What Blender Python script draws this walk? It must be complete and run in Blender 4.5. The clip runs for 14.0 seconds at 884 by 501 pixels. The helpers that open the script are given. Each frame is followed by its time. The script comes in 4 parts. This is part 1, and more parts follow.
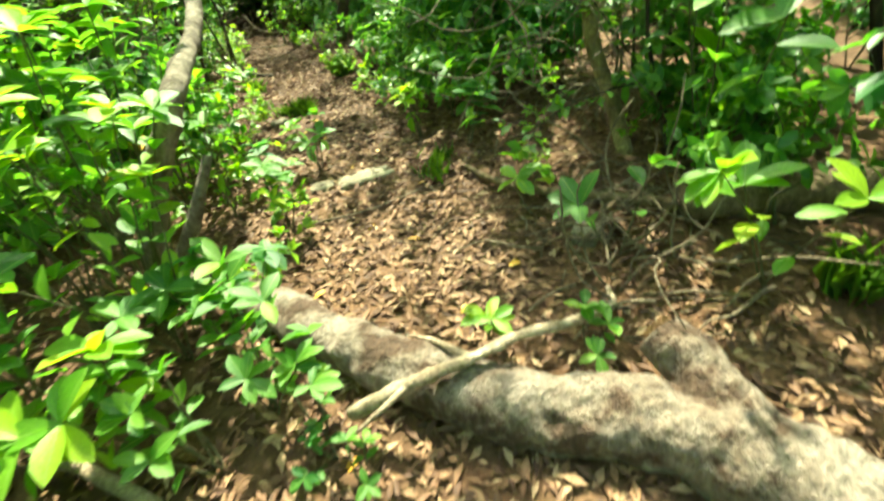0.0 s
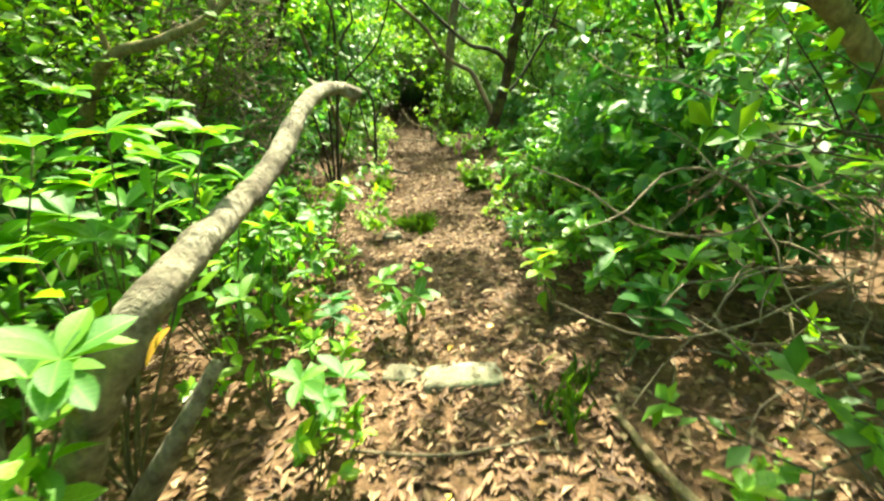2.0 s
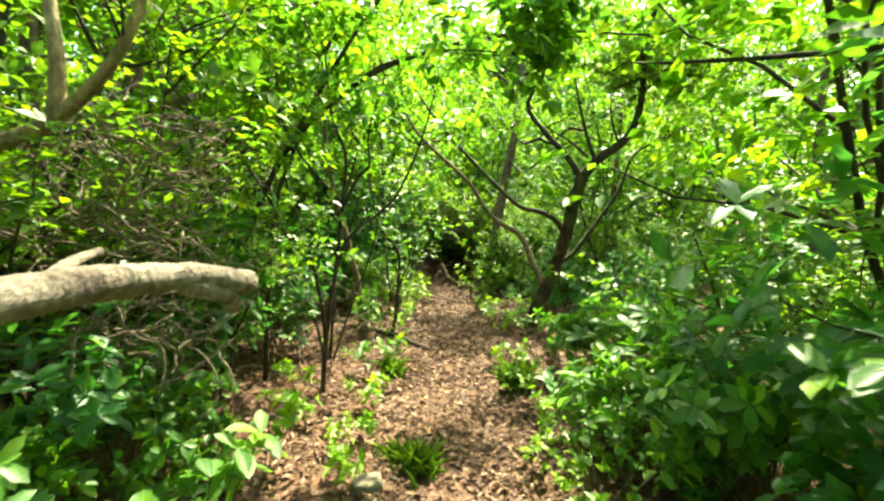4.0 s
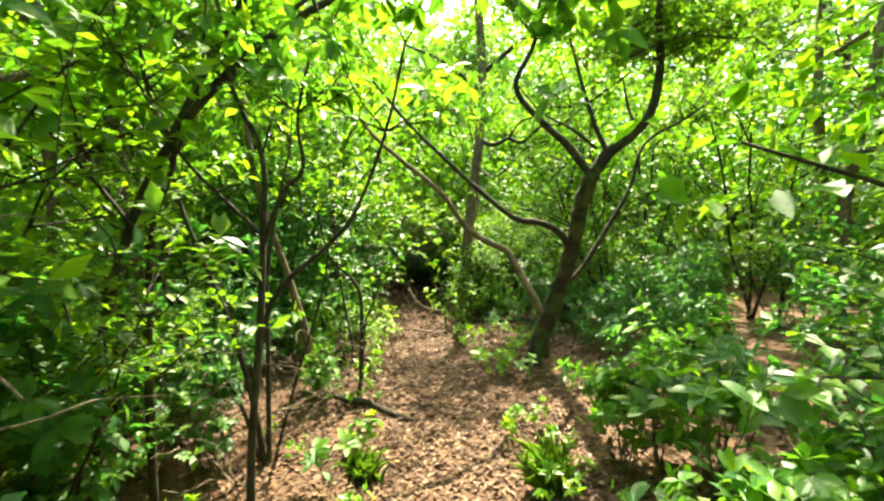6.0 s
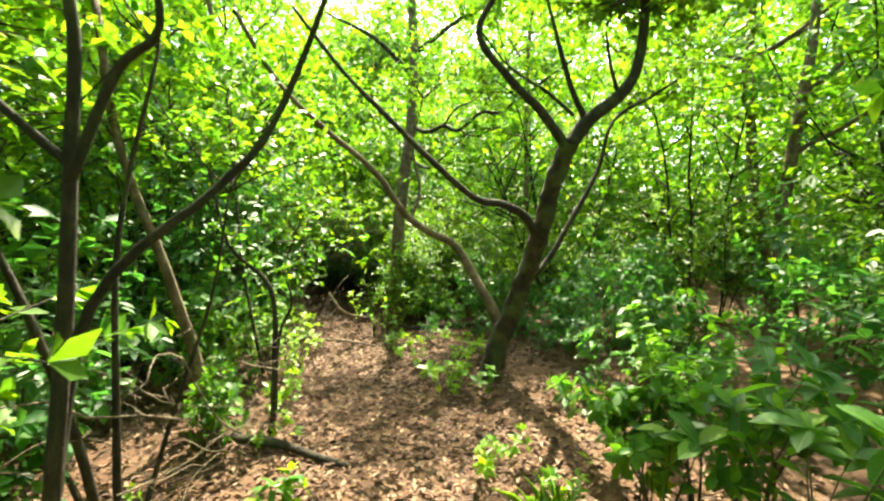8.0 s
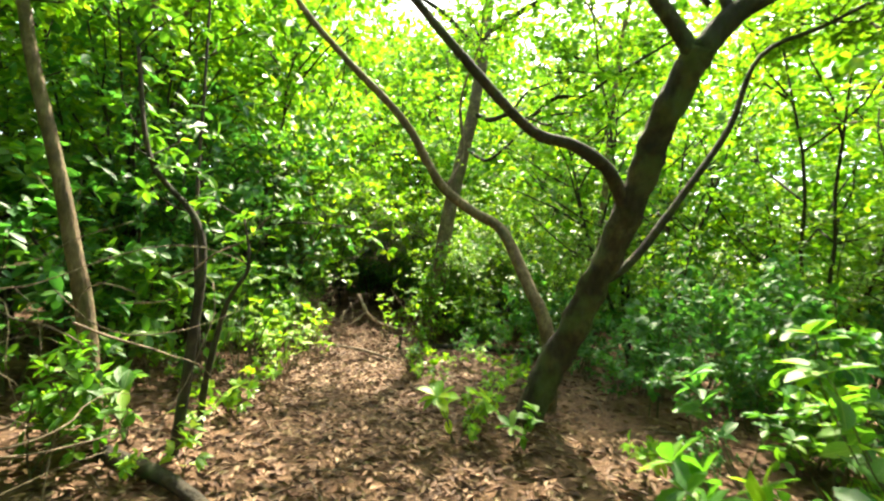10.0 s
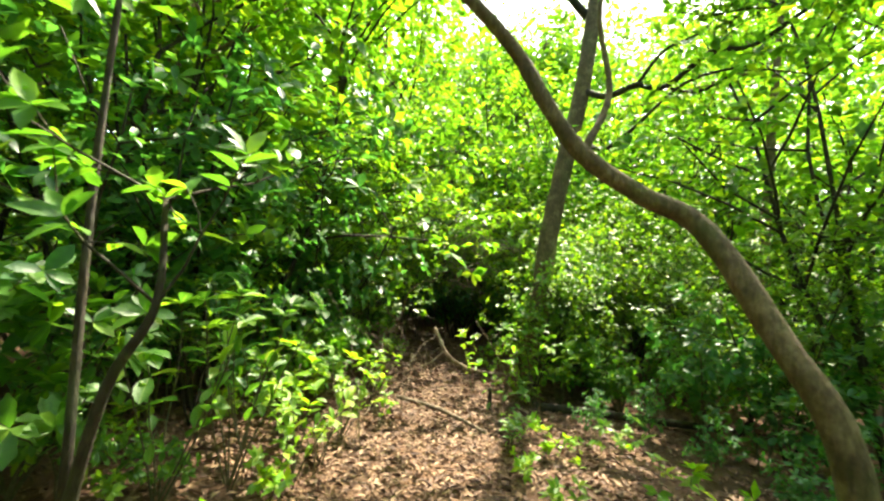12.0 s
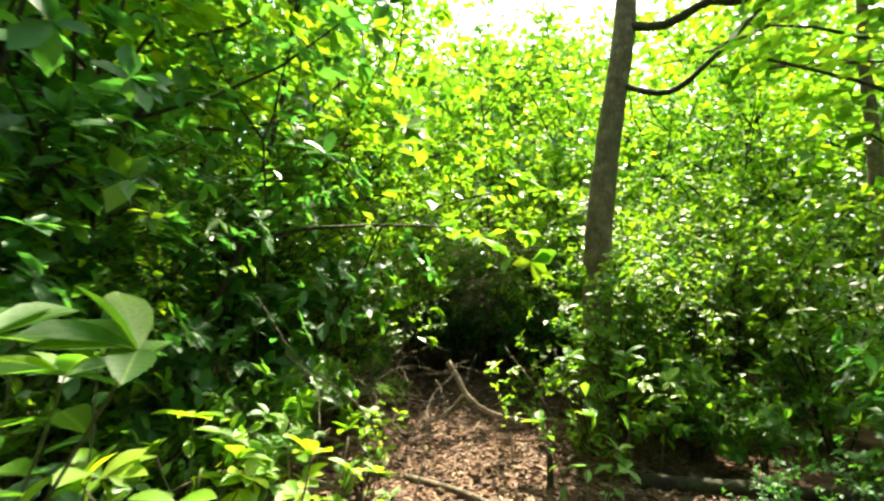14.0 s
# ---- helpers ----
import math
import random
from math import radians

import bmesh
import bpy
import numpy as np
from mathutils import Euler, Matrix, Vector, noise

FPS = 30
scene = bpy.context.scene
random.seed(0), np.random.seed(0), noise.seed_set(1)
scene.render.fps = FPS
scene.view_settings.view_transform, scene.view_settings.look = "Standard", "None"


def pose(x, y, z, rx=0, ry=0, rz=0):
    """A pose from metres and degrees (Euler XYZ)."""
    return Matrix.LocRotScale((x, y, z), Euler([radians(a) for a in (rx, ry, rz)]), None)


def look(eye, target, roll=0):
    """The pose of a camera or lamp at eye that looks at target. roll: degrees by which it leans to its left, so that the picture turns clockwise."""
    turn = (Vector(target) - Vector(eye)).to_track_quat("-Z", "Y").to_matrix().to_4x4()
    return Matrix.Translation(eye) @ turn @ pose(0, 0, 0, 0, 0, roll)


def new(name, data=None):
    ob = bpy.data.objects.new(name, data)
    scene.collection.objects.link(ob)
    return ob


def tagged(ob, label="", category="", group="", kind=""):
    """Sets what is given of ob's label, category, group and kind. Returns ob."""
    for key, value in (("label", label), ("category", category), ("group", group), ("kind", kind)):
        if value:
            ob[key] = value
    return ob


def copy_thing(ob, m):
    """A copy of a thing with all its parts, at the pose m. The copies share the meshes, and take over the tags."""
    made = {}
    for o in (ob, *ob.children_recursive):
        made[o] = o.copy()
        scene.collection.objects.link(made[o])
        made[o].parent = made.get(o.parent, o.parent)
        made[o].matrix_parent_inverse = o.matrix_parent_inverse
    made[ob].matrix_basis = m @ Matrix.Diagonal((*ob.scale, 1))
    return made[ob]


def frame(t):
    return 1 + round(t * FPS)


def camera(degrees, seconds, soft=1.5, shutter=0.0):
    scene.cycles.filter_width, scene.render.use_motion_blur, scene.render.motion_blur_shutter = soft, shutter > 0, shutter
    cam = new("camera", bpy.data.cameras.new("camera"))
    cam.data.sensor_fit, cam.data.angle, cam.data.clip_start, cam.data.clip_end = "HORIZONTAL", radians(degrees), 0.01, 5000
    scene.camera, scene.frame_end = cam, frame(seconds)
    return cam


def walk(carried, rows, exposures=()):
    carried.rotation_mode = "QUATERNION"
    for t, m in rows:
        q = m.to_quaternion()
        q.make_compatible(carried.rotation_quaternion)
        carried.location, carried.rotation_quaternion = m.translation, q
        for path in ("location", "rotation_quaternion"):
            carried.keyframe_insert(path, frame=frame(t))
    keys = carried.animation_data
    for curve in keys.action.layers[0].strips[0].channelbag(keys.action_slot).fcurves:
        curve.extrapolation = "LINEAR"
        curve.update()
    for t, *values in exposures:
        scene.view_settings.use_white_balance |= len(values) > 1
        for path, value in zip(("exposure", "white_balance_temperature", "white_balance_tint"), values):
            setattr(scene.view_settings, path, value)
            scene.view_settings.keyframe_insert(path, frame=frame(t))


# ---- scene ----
cam = camera(88.9, 14.0, soft=2.3, shutter=0.3)
PATH = [
    (0, (0.197, -3.856, 1.394), (0.504, -2.343, 0.322), -10.8),
    (0.5, (0.262, -3.518, 1.438), (0.67, -1.899, 0.573), -3.6),
    (1, (0.275, -3.219, 1.524), (0.539, -1.522, 0.761), 1.0),
    (1.5, (0.267, -2.914, 1.586), (0.491, -1.228, 0.784), 1.8),
    (2, (0.357, -2.696, 1.494), (0.3, -0.959, 0.779), -3.3),
    (2.5, (0.503, -2.376, 1.422), (0.442, -0.529, 1.076), -1.2),
    (3, (0.56, -1.977, 1.478), (0.502, -0.105, 1.317), -2.6),
    (3.5, (0.563, -1.485, 1.517), (0.327, 0.38, 1.442), 0.5),
    (3.7, (0.533, -1.304, 1.53), (0.286, 0.555, 1.398), 1.9),
    (5.8, (0.135, 0.257, 1.63), (0.075, 2.136, 1.577), -3.1),
    (6, (0.106, 0.398, 1.641), (0.053, 2.275, 1.563), -2.3),
    (6.5, (0.014, 0.651, 1.63), (0.05, 2.529, 1.557), -1.7),
    (7, (-0.096, 0.92, 1.506), (-0.01, 2.795, 1.417), -1.7),
    (7.5, (-0.151, 1.171, 1.473), (0.05, 3.039, 1.395), -1.3),
    (7.7, (-0.159, 1.262, 1.473), (0.138, 3.116, 1.398), -1.8),
    (9.8, (0.265, 2.568, 1.046), (0.344, 4.446, 1.101), 2.4),
    (10, (0.278, 2.727, 1.021), (0.305, 4.606, 1.08), 4.4),
    (10.5, (0.272, 3.145, 0.98), (0.175, 5.023, 1.033), 2.7),
    (11, (0.269, 3.571, 0.945), (-0.014, 5.427, 1.022), 3.2),
    (11.5, (0.208, 4.016, 0.978), (-0.111, 5.863, 1.133), 4.7),
    (12, (0.074, 4.406, 1.035), (-0.242, 6.255, 1.163), 4.5),
    (12.5, (-0.025, 4.794, 1.024), (-0.47, 6.615, 1.156), 5.7),
    (13, (-0.145, 5.197, 0.985), (-0.544, 7.03, 1.124), 4.2),
    (13.5, (-0.242, 5.644, 0.945), (-0.655, 7.462, 1.181), 4.2),
    (14, (-0.379, 6.012, 0.9), (-0.657, 7.853, 1.146), 0.5),
]
walk(cam, [(t, look(eye, target, roll)) for t, eye, target, roll in PATH], [(0, 2.6, 7300, -17), (1.5, 2.95, 7400, -17), (3.0, 2.75, 7600, -9), (6.0, 2.85, 7500, 1), (10.0, 2.82, 7400, 2), (14, 2.75, 7300, 4)])

# ---- world, sun, exposure ----
SUN_EL, SUN_AZ = 57.0, 14.0
world = bpy.data.worlds.new("world")
scene.world = world
world.use_nodes = True
wn = world.node_tree
sky = wn.nodes.new("ShaderNodeTexSky")
sky.sky_type = "NISHITA"
sky.sun_disc = False
sky.sun_elevation, sky.sun_rotation = radians(SUN_EL), radians(SUN_AZ)
sky.air_density, sky.dust_density = 1.0, 3.0
wbg = wn.nodes["Background"]
wn.links.new(sky.outputs[0], wbg.inputs[0])
wbg.inputs[1].default_value = 0.15
sun_data = bpy.data.lights.new("sun", "SUN")
sun_data.energy, sun_data.angle, sun_data.color = 3.6, radians(0.6), (1.0, 0.94, 0.82)
sun = new("sun", sun_data)
sun_dir = Vector((math.sin(radians(SUN_AZ)) * math.cos(radians(SUN_EL)), math.cos(radians(SUN_AZ)) * math.cos(radians(SUN_EL)), math.sin(radians(SUN_EL))))
sun.matrix_basis = look(sun_dir * 40, (0, 0, 0))


# ---- materials ----
def mat_base(name):
    m = bpy.data.materials.new(name)
    m.use_nodes = True
    nt = m.node_tree
    return m, nt, nt.nodes["Principled BSDF"], nt.nodes["Material Output"]


def node(nt, kind, **values):
    n = nt.nodes.new(kind)
    for key, value in values.items():
        n.inputs[key.replace("_", " ")].default_value = value
    return n


def ramp_node(nt, fac, stops):
    r = nt.nodes.new("ShaderNodeValToRGB")
    while len(r.color_ramp.elements) < len(stops):
        r.color_ramp.elements.new(0.5)
    for e, (p, c) in zip(r.color_ramp.elements, stops):
        e.position, e.color = p, (*c, 1)
    nt.links.new(fac, r.inputs[0])
    return r.outputs[0]


def mix_rgb(nt, mode, fac, a, b):
    n = nt.nodes.new("ShaderNodeMix")
    n.data_type, n.blend_type = "RGBA", mode
    for sock, v in ((n.inputs[0], fac), (n.inputs[6], a), (n.inputs[7], b)):
        if isinstance(v, (int, float)):
            sock.default_value = v
        elif isinstance(v, tuple):
            sock.default_value = (*v, 1)
        else:
            nt.links.new(v, sock)
    return n.outputs[2]


def math_node(nt, op, a, b):
    n = nt.nodes.new("ShaderNodeMath")
    n.operation = op
    for i, v in enumerate((a, b)):
        if isinstance(v, (int, float)):
            n.inputs[i].default_value = v
        else:
            nt.links.new(v, n.inputs[i])
    return n.outputs[0]


def leaf_material(name, stops, through_tint, gloss=0.42, share=0.5, veins=False):
    """A leaf: waxy skin, light passing through the blade, colour varied leaf by leaf and blotched within the leaf."""
    m, nt, bsdf, out = mat_base(name)
    geo = nt.nodes.new("ShaderNodeNewGeometry")
    info = nt.nodes.new("ShaderNodeObjectInfo")
    fac = math_node(nt, "FRACT", math_node(nt, "ADD", geo.outputs["Random Per Island"], info.outputs["Random"]), 0.0)
    col = ramp_node(nt, fac, stops)
    tex = nt.nodes.new("ShaderNodeTexCoord")
    blot = node(nt, "ShaderNodeTexNoise", Scale=26.0, Detail=3.0)
    nt.links.new(tex.outputs["Object"], blot.inputs["Vector"])
    col = mix_rgb(nt, "MULTIPLY", 0.55, col, ramp_node(nt, blot.outputs[0], [(0.3, (0.55, 0.6, 0.5)), (0.7, (1.25, 1.2, 1.1))]))
    if veins:
        sep = nt.nodes.new("ShaderNodeSeparateXYZ")
        nt.links.new(tex.outputs["Object"], sep.inputs[0])
        side = math_node(nt, "ABSOLUTE", sep.outputs["X"], 0.0)
        rib = math_node(nt, "LESS_THAN", side, 0.011)
        slant = math_node(nt, "SUBTRACT", sep.outputs["Y"], math_node(nt, "MULTIPLY", side, 0.8))
        ribs = math_node(nt, "LESS_THAN", math_node(nt, "FRACT", math_node(nt, "MULTIPLY", slant, 9.0), 0.0), 0.1)
        fade = math_node(nt, "MAXIMUM", math_node(nt, "MULTIPLY", rib, 0.6), math_node(nt, "MULTIPLY", ribs, 0.22))
        col = mix_rgb(nt, "MIX", fade, col, (0.24, 0.36, 0.10))
    nt.links.new(col, bsdf.inputs["Base Color"])
    bsdf.inputs["Roughness"].default_value = gloss
    bump = node(nt, "ShaderNodeBump", Strength=0.25, Distance=0.004)
    vein = node(nt, "ShaderNodeTexNoise", Scale=90.0, Detail=2.0)
    nt.links.new(tex.outputs["Object"], vein.inputs["Vector"])
    nt.links.new(vein.outputs[0], bump.inputs["Height"])
    nt.links.new(bump.outputs[0], bsdf.inputs["Normal"])
    tr = nt.nodes.new("ShaderNodeBsdfTranslucent")
    nt.links.new(mix_rgb(nt, "MULTIPLY", 1.0, col, through_tint), tr.inputs[0])
    mx = nt.nodes.new("ShaderNodeMixShader")
    mx.inputs[0].default_value = share
    nt.links.new(bsdf.outputs[0], mx.inputs[1])
    nt.links.new(tr.outputs[0], mx.inputs[2])
    nt.links.new(mx.outputs[0], out.inputs[0])
    return m


def bark_material(name, dark, mid, pale, scale=9.0, stretch=0.25, depth=0.012, moss=0.0, rough=0.9, edges=(0.32, 0.5, 0.66)):
    m, nt, bsdf, out = mat_base(name)
    tex = nt.nodes.new("ShaderNodeTexCoord")
    mp = nt.nodes.new("ShaderNodeMapping")
    mp.inputs["Scale"].default_value = (1, 1, stretch)
    nt.links.new(tex.outputs["Object"], mp.inputs[0])
    n1 = node(nt, "ShaderNodeTexNoise", Scale=scale, Detail=6.0, Roughness=0.65)
    n2 = node(nt, "ShaderNodeTexNoise", Scale=scale * 7, Detail=4.0, Roughness=0.7)
    n3 = node(nt, "ShaderNodeTexVoronoi", Scale=scale * 3.2)
    nt.links.new(tex.outputs["Object"], n1.inputs["Vector"])
    nt.links.new(mp.outputs[0], n2.inputs["Vector"])
    nt.links.new(mp.outputs[0], n3.inputs["Vector"])
    col = ramp_node(nt, n1.outputs[0], [(edges[0], dark), (edges[1], mid), (edges[2], pale)])
    col = mix_rgb(nt, "MULTIPLY", 0.7, col, ramp_node(nt, n2.outputs[0], [(0.35, (0.45, 0.42, 0.4)), (0.62, (1.25, 1.22, 1.18))]))
    if moss:
        n4 = node(nt, "ShaderNodeTexNoise", Scale=5.0, Detail=5.0)
        nt.links.new(tex.outputs["Object"], n4.inputs["Vector"])
        col = mix_rgb(nt, "MIX", ramp_node(nt, n4.outputs[0], [(0.52, (0, 0, 0)), (0.7, (moss, moss, moss))]), col, (0.07, 0.10, 0.03))
    nt.links.new(col, bsdf.inputs["Base Color"])
    bsdf.inputs["Roughness"].default_value = rough
    bump = node(nt, "ShaderNodeBump", Strength=0.8, Distance=depth)
    hgt = math_node(nt, "ADD", n2.outputs[0], math_node(nt, "MULTIPLY", n3.outputs["Distance"], 0.6))
    nt.links.new(hgt, bump.inputs["Height"])
    nt.links.new(bump.outputs[0], bsdf.inputs["Normal"])
    return m


def litter_material(name, stops, rough=0.75):
    m, nt, bsdf, out = mat_base(name)
    geo = nt.nodes.new("ShaderNodeNewGeometry")
    info = nt.nodes.new("ShaderNodeObjectInfo")
    fac = math_node(nt, "FRACT", math_node(nt, "ADD", geo.outputs["Random Per Island"], info.outputs["Random"]), 0.0)
    col = ramp_node(nt, fac, stops)
    tex = nt.nodes.new("ShaderNodeTexCoord")
    n1 = node(nt, "ShaderNodeTexNoise", Scale=60.0, Detail=4.0)
    nt.links.new(tex.outputs["Object"], n1.inputs["Vector"])
    col = mix_rgb(nt, "MULTIPLY", 0.6, col, ramp_node(nt, n1.outputs[0], [(0.35, (0.5, 0.48, 0.45)), (0.65, (1.2, 1.2, 1.2))]))
    nt.links.new(col, bsdf.inputs["Base Color"])
    bsdf.inputs["Roughness"].default_value = rough
    return m


M_BROAD = leaf_material("leaf_broad", [(0.0, (0.05, 0.15, 0.025)), (0.45, (0.075, 0.20, 0.03)), (0.8, (0.115, 0.26, 0.035)), (1.0, (0.20, 0.34, 0.04))], (1.9, 1.9, 0.75), 0.44)
M_YOUNG = leaf_material("leaf_young", [(0.0, (0.12, 0.28, 0.03)), (0.5, (0.18, 0.36, 0.035)), (1.0, (0.32, 0.44, 0.04))], (1.6, 1.6, 0.7), 0.38)
M_DEEP = leaf_material("leaf_deep", [(0.0, (0.034, 0.125, 0.036)), (0.6, (0.052, 0.17, 0.042)), (1.0, (0.095, 0.22, 0.042))], (1.9, 2.0, 0.9), 0.44)
M_BROAD_NEAR = leaf_material("near_leaf_broad", [(0.0, (0.05, 0.15, 0.025)), (0.45, (0.075, 0.20, 0.03)), (0.8, (0.115, 0.26, 0.035)), (1.0, (0.20, 0.34, 0.04))], (1.9, 1.9, 0.75), 0.44, veins=True)
M_YOUNG_NEAR = leaf_material("near_leaf_young", [(0.0, (0.12, 0.28, 0.03)), (0.5, (0.18, 0.36, 0.035)), (1.0, (0.32, 0.44, 0.04))], (1.6, 1.6, 0.7), 0.38, veins=True)
M_DEEP_NEAR = leaf_material("near_leaf_deep", [(0.0, (0.034, 0.125, 0.036)), (0.6, (0.052, 0.17, 0.042)), (1.0, (0.095, 0.22, 0.042))], (1.9, 2.0, 0.9), 0.44, veins=True)
M_FINE = leaf_material("leaf_fine", [(0.0, (0.06, 0.15, 0.022)), (0.6, (0.10, 0.22, 0.026)), (1.0, (0.18, 0.29, 0.03))], (2.0, 1.95, 0.7), 0.45)
M_CANOPY = leaf_material("leaf_canopy", [(0.0, (0.048, 0.15, 0.024)), (0.5, (0.085, 0.23, 0.03)), (0.9, (0.16, 0.30, 0.035)), (1.0, (0.22, 0.33, 0.04))], (2.1, 1.9, 0.65), 0.45, 0.55)
M_GRASS = leaf_material("grass_blade", [(0.0, (0.05, 0.13, 0.02)), (1.0, (0.13, 0.24, 0.03))], (1.8, 1.8, 0.8), 0.5)
M_YELLOW = litter_material("leaf_yellow", [(0.0, (0.55, 0.36, 0.04)), (1.0, (0.62, 0.30, 0.05))], 0.5)
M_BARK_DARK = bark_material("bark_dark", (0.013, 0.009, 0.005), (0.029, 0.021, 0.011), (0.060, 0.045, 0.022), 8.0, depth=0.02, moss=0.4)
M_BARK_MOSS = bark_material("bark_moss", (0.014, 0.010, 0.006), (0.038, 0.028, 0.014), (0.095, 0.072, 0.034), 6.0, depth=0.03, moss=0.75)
M_BARK_BROWN = bark_material("bark_brown", (0.07, 0.046, 0.024), (0.135, 0.092, 0.05), (0.22, 0.16, 0.092), 9.0, moss=0.35)
M_BARK_TAN = bark_material("bark_tan", (0.12, 0.082, 0.036), (0.24, 0.175, 0.082), (0.36, 0.28, 0.15), 8.0, depth=0.02, moss=0.4)
M_BARK_PALE = bark_material("bark_pale", (0.075, 0.054, 0.036), (0.165, 0.135, 0.10), (0.27, 0.23, 0.18), 7.0, stretch=0.5, depth=0.04, edges=(0.38, 0.46, 0.64))
M_LOG = bark_material("bark_log", (0.075, 0.042, 0.026), (0.165, 0.122, 0.092), (0.27, 0.222, 0.186), 5.5, stretch=0.6, depth=0.07, rough=0.88, edges=(0.43, 0.475, 0.62))
M_DEADWOOD = bark_material("deadwood", (0.15, 0.105, 0.07), (0.28, 0.215, 0.15), (0.44, 0.36, 0.27), 12.0)
M_HEART = bark_material("heartwood", (0.16, 0.08, 0.035), (0.30, 0.16, 0.07), (0.42, 0.26, 0.13), 14.0)
M_TWIG = bark_material("twig", (0.08, 0.058, 0.036), (0.16, 0.12, 0.08), (0.27, 0.21, 0.145), 16.0)
M_STEM = bark_material("stem_green", (0.05, 0.05, 0.025), (0.09, 0.085, 0.04), (0.14, 0.13, 0.06), 16.0)
M_STONE = bark_material("stone", (0.11, 0.085, 0.06), (0.19, 0.165, 0.115), (0.28, 0.245, 0.18), 11.0, stretch=1.0, depth=0.008, moss=0.75)
M_LITTER = litter_material("leaf_litter", [(0.0, (0.060, 0.025, 0.012)), (0.3, (0.112, 0.050, 0.024)), (0.6, (0.164, 0.082, 0.040)), (0.86, (0.224, 0.126, 0.066)), (1.0, (0.352, 0.240, 0.144))])


def soil_material():
    m, nt, bsdf, out = mat_base("forest_soil")
    tex = nt.nodes.new("ShaderNodeTexCoord")
    big = node(nt, "ShaderNodeTexNoise", Scale=0.9, Detail=5.0)
    mid = node(nt, "ShaderNodeTexNoise", Scale=9.0, Detail=6.0, Roughness=0.7)
    fine = node(nt, "ShaderNodeTexNoise", Scale=70.0, Detail=5.0, Roughness=0.75)
    for n in (big, mid, fine):
        nt.links.new(tex.outputs["Object"], n.inputs["Vector"])
    col = ramp_node(nt, mid.outputs[0], [(0.3, (0.078, 0.037, 0.019)), (0.5, (0.135, 0.07, 0.035)), (0.7, (0.20, 0.115, 0.062))])
    col = mix_rgb(nt, "MULTIPLY", 0.8, col, ramp_node(nt, fine.outputs[0], [(0.32, (0.45, 0.42, 0.4)), (0.66, (1.3, 1.28, 1.25))]))
    col = mix_rgb(nt, "MULTIPLY", 0.6, col, ramp_node(nt, big.outputs[0], [(0.35, (0.7, 0.68, 0.66)), (0.65, (1.2, 1.15, 1.1))]))
    nt.links.new(col, bsdf.inputs["Base Color"])
    bsdf.inputs["Roughness"].default_value = 0.95
    bump = node(nt, "ShaderNodeBump", Strength=0.9, Distance=0.02)
    nt.links.new(math_node(nt, "ADD", fine.outputs[0], mid.outputs[0]), bump.inputs["Height"])
    nt.links.new(bump.outputs[0], bsdf.inputs["Normal"])
    return m


M_SOIL = soil_material()

# ---- the lie of the land ----
GY = [-60, -8, -4, -2.2, -0.85, 0.5, 1.5, 3.7, 5.6, 7.5, 9.4, 11, 13, 20, 80]
GZ = [0.1, 0.08, 0.04, 0.06, 0.1, 0.0, -0.1, -0.14, -0.1, -0.2, -0.28, -0.2, -0.08, 0.1, 0.1]
PY = [-6, -3, -1.8, -0.35, 0.25, 3.6, 5.3, 7.6, 10.3, 11.7, 16]
PX = [0.5, 0.5, 0.46, 0.35, 0.3, -0.04, -0.03, -0.48, -0.72, -1.1, -1.5]
PW = [0.5, 0.55, 0.52, 0.55, 0.54, 0.6, 0.68, 0.58, 0.62, 0.5, 0.4]


def path_x(y):
    return float(np.interp(y, PY, PX))


def path_w(y):
    return float(np.interp(y, PY, PW))


def ground_z(x, y):
    base = float(np.interp(y - 0.3, GY, GZ) + 2 * np.interp(y, GY, GZ) + np.interp(y + 0.3, GY, GZ)) / 4
    off = abs(x - path_x(y)) - path_w(y)
    bank = 0.13 * (1 - math.exp(-max(off, 0) / 0.45))
    bump = 0.035 * noise.noise((x * 1.3, y * 1.3, 0)) + 0.012 * noise.noise((x * 5, y * 5, 3))
    return base + bank + bump


# ---- mesh helpers ----
def mesh_from(name, verts, faces, material, smooth=True):
    me = bpy.data.meshes.new(name)
    me.from_pydata(verts, [], faces)
    me.materials.append(material)
    if smooth:
        me.polygons.foreach_set("use_smooth", [True] * len(me.polygons))
    me.update()
    return me


def part(name, me, parent, label="", m=None):
    ob = new(name, me)
    ob.parent = parent
    if m is not None:
        ob.matrix_basis = m
    if label:
        ob["label"] = label
    return ob


def thing(name, label, category, at=(0, 0, 0), group="", kind=""):
    ob = new(name)
    ob.location = at
    ob.empty_display_size = 0.1
    return tagged(ob, label, category, group, kind)


def smooth_line(pts, steps):
    """A Catmull-Rom line through the points."""
    p = [Vector(q) for q in pts]
    p = [p[0] * 2 - p[1]] + p + [p[-1] * 2 - p[-2]]
    out = []
    for i in range(1, len(p) - 2):
        for k in range(steps):
            t = k / steps
            a, b, c, d = p[i - 1:i + 3]
            out.append(0.5 * ((2 * b) + (c - a) * t + (2 * a - 5 * b + 4 * c - d) * t * t + (3 * b - a - 3 * c + d) * t ** 3))
    out.append(p[-2].copy())
    return out


